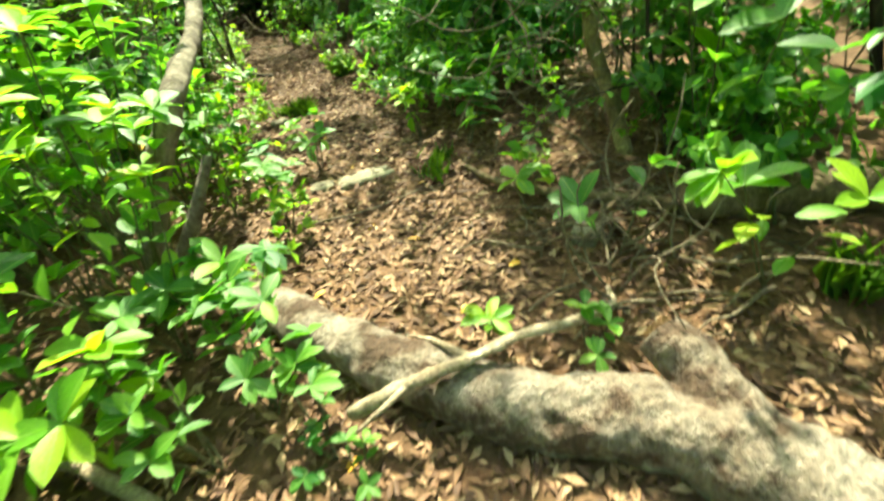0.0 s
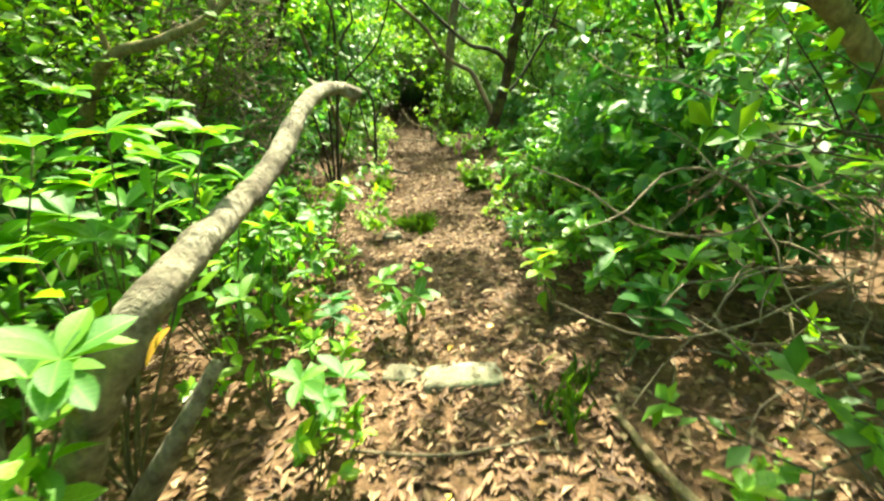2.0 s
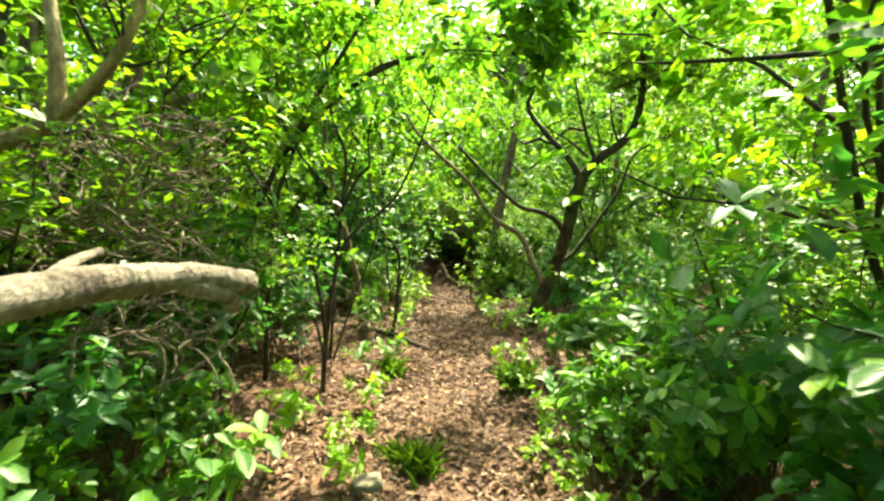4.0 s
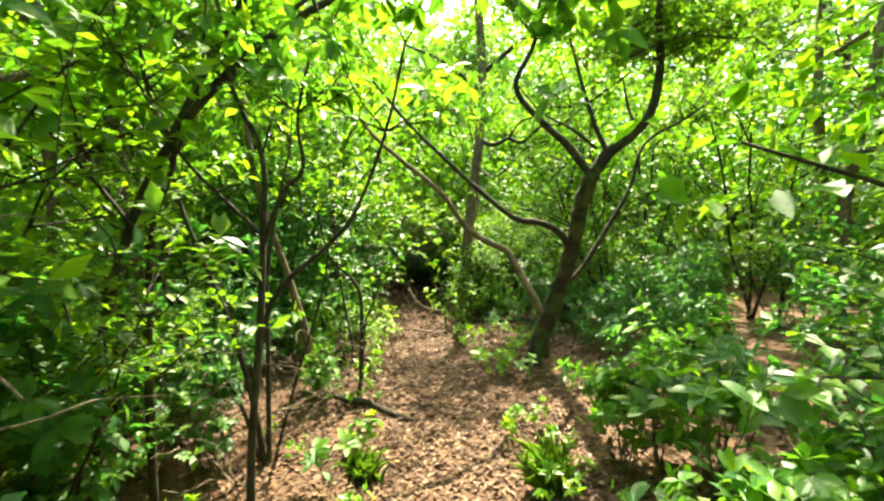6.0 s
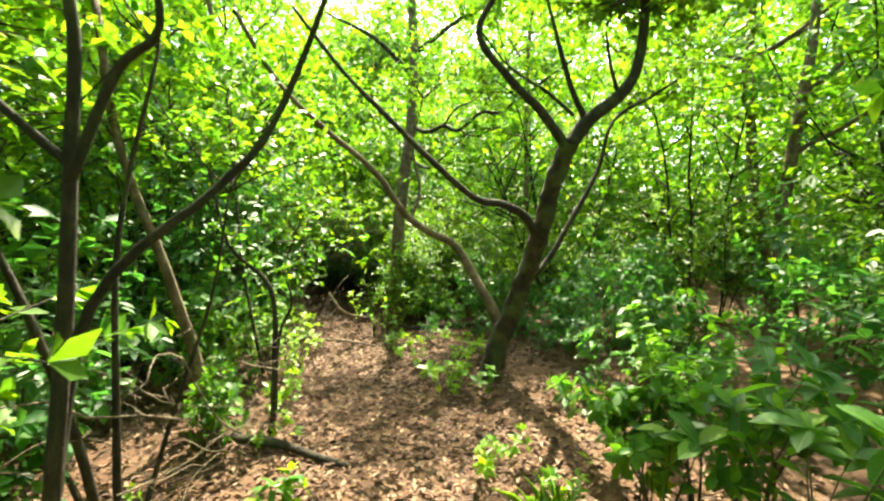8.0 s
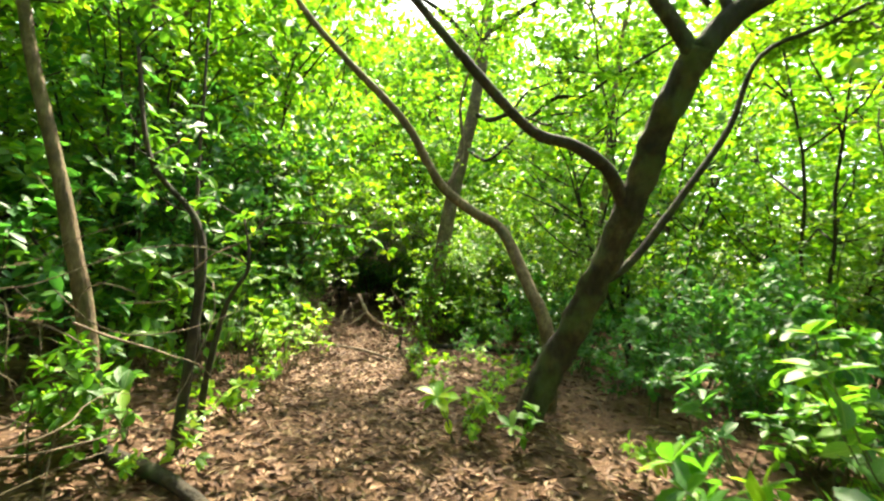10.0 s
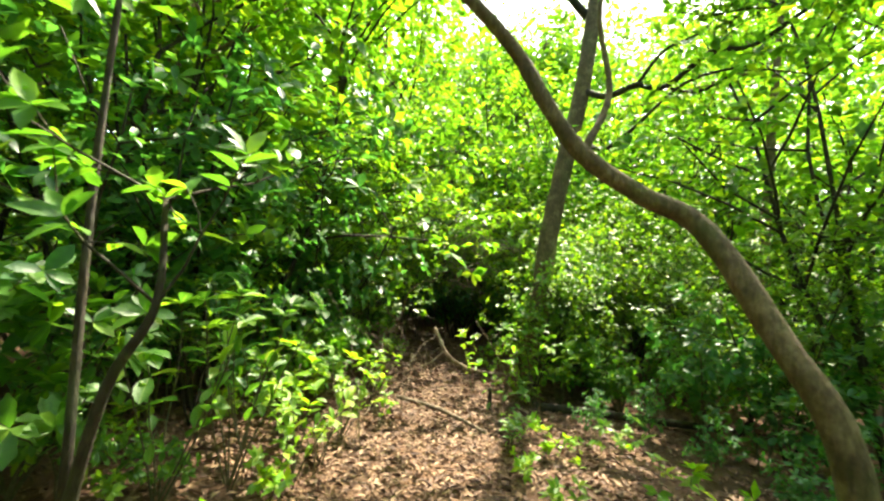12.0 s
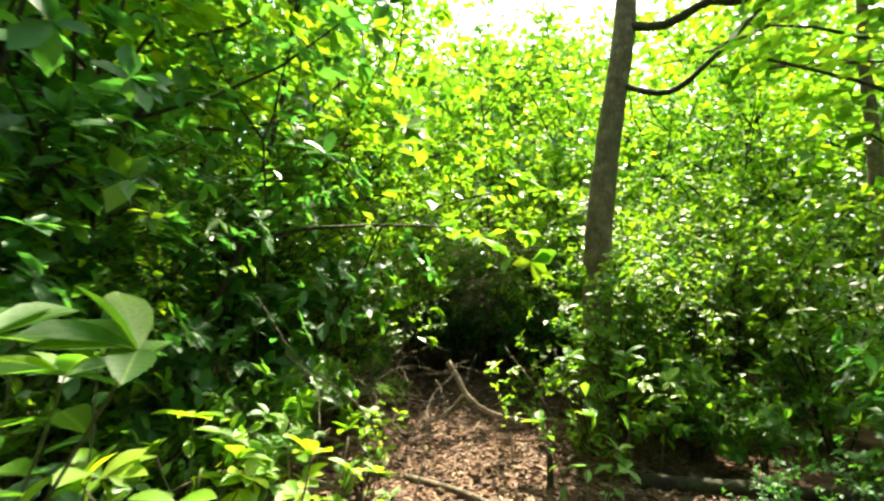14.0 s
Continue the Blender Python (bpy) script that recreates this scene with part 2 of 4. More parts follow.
class Pile:
    """Vertices and faces gathered for one mesh."""
    def __init__(self):
        self.v, self.f = [], []

    def tube(self, line, r0, r1, sides=7, rough=0.0, freq=6.0, power=1.0, flare=0.0, caps=True):
        n, start = len(line), len(self.v)
        ref = Vector((0.31, 0.87, 0.38))
        for i, p in enumerate(line):
            d = (line[min(i + 1, n - 1)] - line[max(i - 1, 0)]).normalized()
            u = (ref - d * ref.dot(d)).normalized()
            ref = u
            w = d.cross(u)
            s = i / (n - 1)
            r = r0 + (r1 - r0) * s ** power
            r *= 1 + flare * math.exp(-s * 14)
            for k in range(sides):
                a = 2 * math.pi * k / sides
                q = p + (u * math.cos(a) + w * math.sin(a)) * r
                if rough:
                    q += (q - p) * rough * (noise.noise(q * freq) + 0.5 * noise.noise(q * freq * 3.1))
                self.v.append(q[:])
        for i in range(n - 1):
            for k in range(sides):
                a, b = start + i * sides + k, start + i * sides + (k + 1) % sides
                self.f.append((a, b, b + sides, a + sides))
        if not caps:
            return self
        self.f.append(tuple(start + k for k in reversed(range(sides))))
        self.f.append(tuple(start + (n - 1) * sides + k for k in range(sides)))
        return self

    def mesh(self, name, material):
        return mesh_from(name, self.v, self.f, material)


def tube_mesh(name, pts, r0, r1, material, sides=10, steps=5, **kw):
    return Pile().tube(smooth_line(pts, steps), r0, r1, sides, **kw).mesh(name, material)


# leaf blades of length 1 along +y, upper side +z
def blade(rows, width, fold, droop):
    v, f = [(0, 0, 0)], []
    for s, w in rows:
        z = -droop * s * s
        v += [(-w * width, s - 0.04, z + fold * w), (0, s, z), (w * width, s - 0.04, z + fold * w)]
    n = len(rows)
    v.append((0, 1, -droop))
    f += [(0, 2, 1), (0, 3, 2)]
    for i in range(n - 1):
        a = 1 + 3 * i
        f += [(a, a + 1, a + 4, a + 3), (a + 1, a + 2, a + 5, a + 4)]
    a, tip = 1 + 3 * (n - 1), len(v) - 1
    f += [(a, a + 1, tip), (a + 1, a + 2, tip)]
    return np.array(v, float), f


BLADE_FINE = blade([(0.14, 0.34), (0.34, 0.78), (0.58, 1.0), (0.78, 0.9), (0.92, 0.5)], 0.235, 0.10, 0.18)
BLADE_BROAD = blade([(0.25, 0.78), (0.55, 1.0), (0.82, 0.6)], 0.22, 0.09, 0.14)
BLADE_PLAIN = blade([(0.5, 1.0)], 0.24, 0.08, 0.12)
BLADE_MID = blade([(0.32, 0.78), (0.72, 0.95)], 0.24, 0.08, 0.16)
BLADE_LITTER = blade([(0.5, 1.0)], 0.19, 0.16, -0.1)
BLADE_SMALL = (np.array([(0, 0, 0), (0.28, 0.52, 0.06), (0, 1, -0.1), (-0.28, 0.52, 0.06)], float), [(0, 1, 2), (0, 2, 3)])


def blade_frame(d, n):
    d = d.normalized()
    x = d.cross(n)
    if x.length < 1e-4:
        x = d.cross(Vector((1, 0, 0.1)))
    x.normalize()
    return x, d, x.cross(d)


def leaves_mesh(name, sites, template, material):
    """sites: place, direction, upward side, length. One blade each."""
    tv, tf = template
    nv = len(tv)
    verts = np.empty((len(sites) * nv, 3))
    for i, (p, d, n, s) in enumerate(sites):
        x, y, z = blade_frame(d, n)
        m = np.array((x, y, z))
        verts[i * nv:(i + 1) * nv] = (tv @ m) * s + np.array(p)
    faces = [tuple(j + i * nv for j in q) for i in range(len(sites)) for q in tf]
    return mesh_from(name, verts.tolist(), faces, material)


def rnd_dir(rng, flat=0.0):
    a, z = rng.uniform(0, 2 * math.pi), rng.uniform(-1, 1) * (1 - flat)
    r = math.sqrt(max(0, 1 - z * z))
    return Vector((r * math.cos(a), r * math.sin(a), z))


def wander(rng, p, d, length, n, bend, lift=0.0):
    pts, p, d = [p.copy()], p.copy(), d.normalized()
    for _ in range(n):
        d = (d + rnd_dir(rng) * bend + Vector((0, 0, lift))).normalized()
        p = p + d * (length / n)
        pts.append(p.copy())
    return pts


def twig_leaves(rng, sites, line, size, gap, whorl, droop):
    """Leaves down a twig, with a spray of them at its end."""
    total, side = 0.0, rng.random() < 0.5
    for a, b in zip(line, line[1:]):
        seg = b - a
        total += seg.length
        while total > gap:
            total -= gap
            d = seg.normalized()
            out = d.cross(Vector((0, 0, 1))) * (1 if side else -1) + rnd_dir(rng) * 0.45
            side = not side
            ld = (d * 0.6 + out.normalized() - Vector((0, 0, droop))).normalized()
            sites.append((a + seg * rng.random(), ld, (Vector((0, 0, 1)) + rnd_dir(rng) * 0.45), size * rng.uniform(0.65, 1.15)))
    tip, d = line[-1], (line[-1] - line[-2]).normalized()
    for k in range(whorl):
        out = rnd_dir(rng)
        out = (out - d * out.dot(d)).normalized()
        ld = (d * rng.uniform(0.1, 0.8) + out - Vector((0, 0, droop * 0.7))).normalized()
        sites.append((tip, ld, d + Vector((0, 0, 0.6)) + rnd_dir(rng) * 0.3, size * rng.uniform(0.7, 1.2)))


def branch_out(rng, wood, sites, line, radius, depth, reach, size, gap, whorl, droop, kids, lift=0.06, spread=0.9, fine=True):
    for _ in range(kids):
        i = rng.randint(max(1, len(line) // 3), len(line) - 1)
        p = line[i]
        d = (line[i] - line[i - 1]).normalized()
        side = rnd_dir(rng, 0.45)
        nd = (d * 0.55 + side * spread + Vector((0, 0, 0.15))).normalized()
        tw = wander(rng, p, nd, reach * rng.uniform(0.6, 1.2), 2 if depth == 0 else 3, 0.28, lift)
        if fine or depth:
            wood.tube(tw, radius, radius * 0.45, 5 if radius > 0.01 else 3, caps=False)
        if depth == 0:
            twig_leaves(rng, sites, tw, size, gap, whorl, droop)
        else:
            branch_out(rng, wood, sites, tw, radius * 0.55, depth - 1, reach * 0.55, size, gap, whorl, droop, kids, lift, spread, fine)


def shrub(name, seed, height, stems, reach, size, gap, whorl, material, template, kids=4, depth=1, droop=0.25, lean=0.35, label="", category="shrub", group="", stem_mat=None, r=0.012, bare=0.0, fine=True):
    """A bush: several stems from one root, twigs and leaves. Built at the origin."""
    rng = random.Random(seed)
    root = thing(name, label, category, group=group)
    sites, twigs = [], Pile()
    for s in range(stems):
        d = (Vector((0, 0, 1)) + rnd_dir(rng, 0.8) * lean).normalized()
        line = wander(rng, Vector((rng.uniform(-0.05, 0.05), rng.uniform(-0.05, 0.05), -0.04)), d, height * rng.uniform(0.7, 1.0), 7, 0.16, 0.05)
        me = Pile().tube(line, r, r * 0.4, 6).mesh("stem", stem_mat or M_STEM)
        part("stem", me, root)
        upper = line[int(len(line) * bare):] if bare else line
        branch_out(rng, twigs, sites, upper, r * 0.5, depth, reach, size, gap, whorl, droop, kids, fine=fine)
        twig_leaves(rng, sites, line[-3:], size, gap, whorl, droop)
    tagged(part("branchwork", twigs.mesh("branchwork", stem_mat or M_STEM), root), kind="stuff")
    tagged(part("foliage", leaves_mesh("foliage", sites, template, material), root), kind="stuff")
    return root


def place_all(pattern, spots):
    """The pattern takes the first spot, copies the rest. spots: x, y, turn, size, tilt."""
    for i, (x, y, turn, s, tilt) in enumerate(spots):
        m = Matrix.LocRotScale((x, y, ground_z(x, y) - 0.01), Euler((radians(tilt), 0, radians(turn))), (s, s, s))
        if i == 0:
            first = m
        else:
            copy_thing(pattern, m)
    pattern.matrix_basis = first


# ---- ground ----
def build_ground():
    def axis(lo, hi, near_lo, near_hi, step):
        near = list(np.arange(near_lo, near_hi, step))
        left = [near_lo - step * 1.35 ** k for k in range(1, 40) if near_lo - step * 1.35 ** k > lo] + [lo]
        right = [near_hi + step * 1.35 ** k for k in range(0, 40) if near_hi + step * 1.35 ** k < hi] + [hi]
        return list(reversed(left)) + near + right
    xs, ys = axis(-400, 400, -4.5, 4.5, 0.075), axis(-400, 400, -5.5, 14, 0.075)
    verts = [(x, y, ground_z(x, y)) for y in ys for x in xs]
    w = len(xs)
    faces = [(j * w + i, j * w + i + 1, (j + 1) * w + i + 1, (j + 1) * w + i) for j in range(len(ys) - 1) for i in range(w - 1)]
    ob = new("ground", mesh_from("ground", verts, faces, M_SOIL))
    tagged(ob, "reddish brown forest soil with a trodden footpath", "ground", kind="structure")


build_ground()


def build_litter():
    rng = random.Random(5)
    sites = []
    for _ in range(78000):
        y = rng.uniform(-4.6, 14.5)
        x = path_x(y) + rng.gauss(0, 1.1 if rng.random() < 0.66 else 2.6)
        if abs(x) > 5:
            continue
        z = ground_z(x, y)
        d = rnd_dir(rng, 0.86)
        sites.append((Vector((x, y, z + rng.uniform(0.002, 0.018))), d, Vector((0, 0, 1)) + rnd_dir(rng) * 0.55, rng.uniform(0.03, 0.085)))
    ob = new("leaf_litter", leaves_mesh("leaf_litter", sites, BLADE_LITTER, M_LITTER))
    tagged(ob, "dry brown fallen leaves strewn over the path", "leaf litter", kind="stuff")
    sticks = Pile()
    for _ in range(420):
        y = rng.uniform(-4.4, 13)
        x = path_x(y) + rng.choice((-1, 1)) * rng.uniform(0.1, 2.6)
        d = rnd_dir(rng, 0.93)
        ln = [Vector((p.x, p.y, ground_z(p.x, p.y) + 0.012)) for p in wander(rng, Vector((x, y, 0)), d, rng.uniform(0.12, 0.6), 5, 0.2)]
        r = rng.uniform(0.002, 0.007)
        sticks.tube(ln, r, r * 0.5, 4)
    ob = new("fallen_twigs", sticks.mesh("fallen_twigs", M_TWIG))
    tagged(ob, "thin dry twigs scattered over the forest floor", "twigs", kind="stuff")


build_litter()


# ---- wood: logs, limbs and hero trees ----
def limb(name, pts, r0, r1, material, root, label="", sides=10, steps=5, **kw):
    return part(name, tube_mesh(name, pts, r0, r1, material, sides, steps, **kw), root, label)


def big_log():
    root = thing("old_log", "weathered grey fallen trunk lying across the path", "log")
    axis = [(1.3, -4.35, 0.06), (1.2, -3.95, 0.1), (1.1, -3.62, 0.13), (0.96, -3.36, 0.14), (0.78, -3.19, 0.14), (0.58, -3.07, 0.13), (0.34, -2.86, 0.14), (0.02, -2.5, 0.15), (-0.32, -2.06, 0.16), (-0.62, -1.72, 0.2)]
    limb("trunk", axis, 0.158, 0.088, M_LOG, root, sides=44, steps=22, rough=0.22, freq=7.0)
    limb("broken_knot", [(1.03, -3.5, 0.13), (1.02, -3.3, 0.19), (1.02, -3.16, 0.24), (1.0, -3.05, 0.27)], 0.12, 0.07, M_LOG, root, "stub of a broken limb with a rotten brown end", sides=22, steps=10, rough=0.26, freq=9.0)
    limb("rotten_core", [(1.002, -3.06, 0.268), (0.992, -3.025, 0.28)], 0.06, 0.042, M_HEART, root, sides=10, steps=3, rough=0.25, freq=12.0)
    # the limb that rises from it and ends in a crook
    limb("rising_limb", [(-0.78, -1.72, 0.12), (-0.70, -1.86, 0.40), (-0.54, -1.90, 0.71), (-0.34, -1.9, 1.0), (-0.31, -1.66, 1.09), (-0.29, -1.45, 1.13), (-0.27, -1.12, 1.2), (-0.255, -0.8, 1.34), (-0.24, -0.5, 1.41), (-0.21, -0.2, 1.41), (-0.17, 0.02, 1.37)], 0.064, 0.03, M_BARK_PALE, root, "grey crooked limb, barkless and broken off", sides=18, steps=10, rough=0.3, freq=9.0, power=0.55)
    limb("crook_stub", [(-0.2, -0.16, 1.39), (-0.18, -0.05, 1.35), (-0.20, 0.01, 1.31)], 0.026, 0.02, M_BARK_PALE, root, sides=9, rough=0.15, freq=12.0)
    limb("side_limb", [(-0.72, -1.7, 0.2), (-0.5, -1.68, 0.5), (-0.36, -1.6, 0.72)], 0.045, 0.02, M_BARK_PALE, root, sides=9, rough=0.12)
    limb("upper_spur", [(-0.235, -0.45, 1.4), (-0.3, -0.35, 1.44), (-0.37, -0.2, 1.46)], 0.018, 0.008, M_BARK_PALE, root, sides=8, rough=0.12)


big_log()


def lying_branch(name, label, pts, r0, r1, material, twigs=(), category="branch", sides=9, rough=0.12):
    root = thing(name, label, category)
    limb("main_limb", pts, r0, r1, material, root, sides=sides, rough=rough, freq=10.0)
    for t in twigs:
        limb("side_twig", t, r1 * 0.9, r1 * 0.35, material, root, sides=6)
    return root


def on_ground(pts, up):
    return [(x, y, ground_z(x, y) + up + e) for x, y, e in pts]


lying_branch("dead_branch", "barkless tan dead branch resting on the old log", [(0.0, -2.84, 0.15), (0.2, -2.91, 0.27), (0.4, -2.91, 0.29), (0.6, -2.87, 0.27), (0.82, -2.83, 0.2), (1.03, -2.76, 0.12), (1.12, -2.62, 0.08)], 0.024, 0.015, M_DEADWOOD, [[(0.42, -2.91, 0.29), (0.33, -2.74, 0.25), (0.26, -2.52, 0.1)], [(0.2, -2.91, 0.27), (0.12, -2.98, 0.3), (0.02, -3.0, 0.26)]], sides=16, rough=0.55)
lying_branch("fallen_log", "smooth brown log lying among the shrubs", on_ground([(1.62, -2.42, 0), (2.0, -2.6, 0), (2.6, -2.95, 0)], 0.08), 0.085, 0.095, M_BARK_BROWN, category="log", sides=14)
lying_branch("fallen_log", "mossy brown log on the forest floor", on_ground([(-4.2, 3.3, 0), (-3.4, 3.85, 0), (-2.55, 4.45, 0)], 0.07), 0.1, 0.075, M_BARK_BROWN, category="log", sides=14)
lying_branch("surface_root", "dark gnarled root crossing the path edge", on_ground([(-1.2, 4.9, 0), (-0.85, 4.78, 0.03), (-0.58, 4.66, 0.02), (-0.31, 4.52, -0.02)], 0.02), 0.04, 0.022, M_BARK_DARK, category="root")
lying_branch("surface_root", "brown root lying along the bank", on_ground([(1.9, -2.6, 0), (1.45, -2.2, 0.04), (1.1, -1.7, 0.03), (0.98, -1.2, 0)], 0.015), 0.035, 0.015, M_BARK_BROWN, [on_ground([(1.45, -2.2, 0.04), (1.2, -2.3, 0.05), (0.95, -2.2, 0)], 0.01)], category="root")
lying_branch("pale_branch", "bleached forked branch lying on the path", [(-0.96, 10.3, 0.42), (-0.87, 10.3, 0.28), (-0.78, 10.3, 0.12), (-0.6, 10.35, -0.02), (-0.3, 10.5, -0.12), (0.1, 10.7, -0.14)], 0.028, 0.016, M_DEADWOOD, [[(-0.8, 10.3, 0.14), (-1.0, 10.25, -0.05), (-1.35, 10.2, -0.2)]])
lying_branch("dead_branch", "thin dead branch lying across the path", on_ground([(-1.1, 9.2, 0), (-0.6, 8.9, 0.02), (-0.1, 8.3, 0.01)], 0.02), 0.026, 0.014, M_TWIG)
lying_branch("dead_branch", "long dark branch lying on the litter", on_ground([(0.4, 9.1, 0), (0.9, 8.95, 0.01), (1.9, 8.8, 0.02)], 0.04), 0.05, 0.03, M_BARK_DARK)
lying_branch("dead_branch", "thin stick lying over the path", on_ground([(-0.1, -1.35, 0), (0.3, -1.38, 0.02), (0.75, -1.3, 0)], 0.012), 0.008, 0.005, M_TWIG)
lying_branch("dead_branch", "yellowish stick lying beside the old log", on_ground([(-1.5, -2.2, 0.12), (-1.0, -2.6, 0.1), (-0.6, -2.92, 0.0)], 0.02), 0.026, 0.022, M_DEADWOOD)

# a short stump post
st = thing("stump", "short dark broken sapling stump in the litter", "stump")
zz = ground_z(-0.13, 9.28)
limb("post", [(-0.13, 9.28, zz - 0.03), (-0.125, 9.28, zz + 0.1), (-0.13, 9.27, zz + 0.24)], 0.026, 0.02, M_BARK_DARK, st, sides=9, rough=0.15)


def stone(name, label, x, y, sx, sy, sz, turn, seed, sink=0.4):
    bm = bmesh.new()
    bmesh.ops.create_cube(bm, size=2)
    bmesh.ops.subdivide_edges(bm, edges=bm.edges[:], cuts=4, use_grid_fill=True)
    for v in bm.verts:
        q = v.co.normalized() * 1.25
        v.co = v.co.lerp(q, 0.35)
        k = 1 + 0.12 * noise.noise(v.co * 1.6 + Vector((seed, 0, 0))) + 0.05 * noise.noise(v.co * 5 + Vector((seed, 0, 0)))
        v.co = Vector((v.co.x * sx * k, v.co.y * sy * k, v.co.z * sz * k))
    me = bpy.data.meshes.new(name)
    bm.to_mesh(me)
    bm.free()
    me.materials.append(M_STONE)
    me.polygons.foreach_set("use_smooth", [True] * len(me.polygons))
    ob = new(name, me)
    ob.matrix_basis = pose(x, y, ground_z(x, y) + sz * (1 - 2 * sink), 0, 0, turn)
    return tagged(ob, label, "stone")


stone("step_stone", "flat mossy grey stone set across the path", 0.36, -0.92, 0.19, 0.085, 0.04, 3, 1, 0.62)
stone("step_stone", "small worn stone beside the flat one", 0.06, -0.88, 0.08, 0.06, 0.04, -8, 4, 0.62)
stone("pale_stone", "small pale stone half sunk in litter", -0.27, 1.5, 0.09, 0.07, 0.05, 20, 7)
stone("pale_stone", "lichen covered stone at the trunk foot", 1.22, -2.3, 0.07, 0.06, 0.05, 40, 9)


def crown_on(root, tips, seed, count, reach, size, gap, material, template, whorl=4, droop=0.3, depth=1, label=""):
    """Twigs and leaves growing from the outer ends of limbs."""
    rng = random.Random(seed)
    twigs, sites = Pile(), []
    for line in tips:
        branch_out(rng, twigs, sites, line, 0.006, depth, reach, size, gap, whorl, droop, count)
    tagged(part("branchwork", twigs.mesh("branchwork", M_BARK_DARK), root), kind="stuff")
    tagged(part("foliage", leaves_mesh("foliage", sites, template, material), root, label), kind="stuff")


def V(pts):
    return [Vector(p) for p in pts]


def forked_tree():
    root = thing("forked_tree", "dark leaning tree with mossy bark that forks low", "tree")
    trunk = [(0.97, 5.9, -0.14), (1.02, 5.84, 0.08), (1.11, 5.75, 0.4), (1.25, 5.6, 0.82), (1.34, 5.43, 1.2), (1.395, 5.25, 1.55), (1.44, 5.04, 1.92), (1.5, 4.88, 2.18)]
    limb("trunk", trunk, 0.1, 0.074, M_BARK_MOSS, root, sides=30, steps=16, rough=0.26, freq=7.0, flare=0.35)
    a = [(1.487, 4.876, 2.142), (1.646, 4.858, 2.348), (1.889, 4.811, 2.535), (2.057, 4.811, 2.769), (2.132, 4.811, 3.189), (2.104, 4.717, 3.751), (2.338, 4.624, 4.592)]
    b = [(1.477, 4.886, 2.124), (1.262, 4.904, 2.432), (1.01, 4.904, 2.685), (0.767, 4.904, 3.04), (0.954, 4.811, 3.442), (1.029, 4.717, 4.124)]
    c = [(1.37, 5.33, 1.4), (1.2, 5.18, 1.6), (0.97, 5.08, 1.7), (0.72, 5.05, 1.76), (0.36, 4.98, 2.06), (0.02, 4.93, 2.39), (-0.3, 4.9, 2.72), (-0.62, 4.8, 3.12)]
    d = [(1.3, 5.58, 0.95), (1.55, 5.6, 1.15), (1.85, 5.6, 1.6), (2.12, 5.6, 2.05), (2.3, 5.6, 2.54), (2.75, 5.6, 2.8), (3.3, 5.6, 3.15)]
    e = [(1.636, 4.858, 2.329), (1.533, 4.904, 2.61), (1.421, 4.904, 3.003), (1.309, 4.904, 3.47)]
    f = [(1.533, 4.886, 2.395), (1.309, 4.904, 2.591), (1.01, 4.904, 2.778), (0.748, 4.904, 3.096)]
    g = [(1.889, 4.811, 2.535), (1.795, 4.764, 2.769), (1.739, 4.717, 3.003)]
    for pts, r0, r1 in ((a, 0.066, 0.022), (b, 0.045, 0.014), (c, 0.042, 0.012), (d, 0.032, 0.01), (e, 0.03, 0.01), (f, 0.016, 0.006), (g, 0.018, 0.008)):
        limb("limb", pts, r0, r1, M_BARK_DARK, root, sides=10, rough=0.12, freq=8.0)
    spray = [[(1.776, 4.717, 3.189), (2.057, 4.671, 3.283), (2.338, 4.624, 3.33), (2.712, 4.624, 3.283)], [(1.683, 4.811, 3.377), (2.057, 4.904, 3.61), (2.525, 4.904, 3.657)]]
    for pts in spray:
        limb("limb", pts, 0.014, 0.006, M_BARK_DARK, root, sides=7)
    crown_on(root, [V(a[4:]), V(a[3:6]), V(spray[0]), V(spray[1]), V(b[3:]), V(d[4:])], 21, 10, 0.8, 0.075, 0.026, M_FINE, BLADE_SMALL, 5, 0.45)


forked_tree()


def arching_tree():
    root = thing("arching_tree", "slender brown tree arching low over the path", "tree")
    m = [(1.22, 6.15, -0.15), (1.2, 6.08, 0.3), (1.13, 6.1, 0.66), (1.02, 6.2, 0.9), (0.89, 6.32, 1.19), (0.77, 6.4, 1.37), (0.57, 6.42, 1.47), (0.32, 6.42, 1.64), (0.15, 6.4, 1.86), (0.0, 6.4, 2.1), (-0.22, 6.35, 2.32), (-0.55, 6.3, 2.6), (-0.95, 6.2, 3.0), (-1.3, 6.1, 3.6), (-1.5, 6.0, 4.2)]
    limb("trunk", m, 0.058, 0.02, M_BARK_BROWN, root, sides=12, steps=6, rough=0.1, freq=7.0)
    k = [(0.32, 6.42, 1.64), (0.45, 6.6, 2.0), (0.4, 6.7, 2.5), (0.55, 6.8, 3.1)]
    limb("limb", k, 0.02, 0.008, M_BARK_BROWN, root, sides=8)
    crown_on(root, [V(m[-3:]), V(k[-2:])], 33, 9, 0.7, 0.07, 0.035, M_CANOPY, BLADE_PLAIN)


arching_tree()


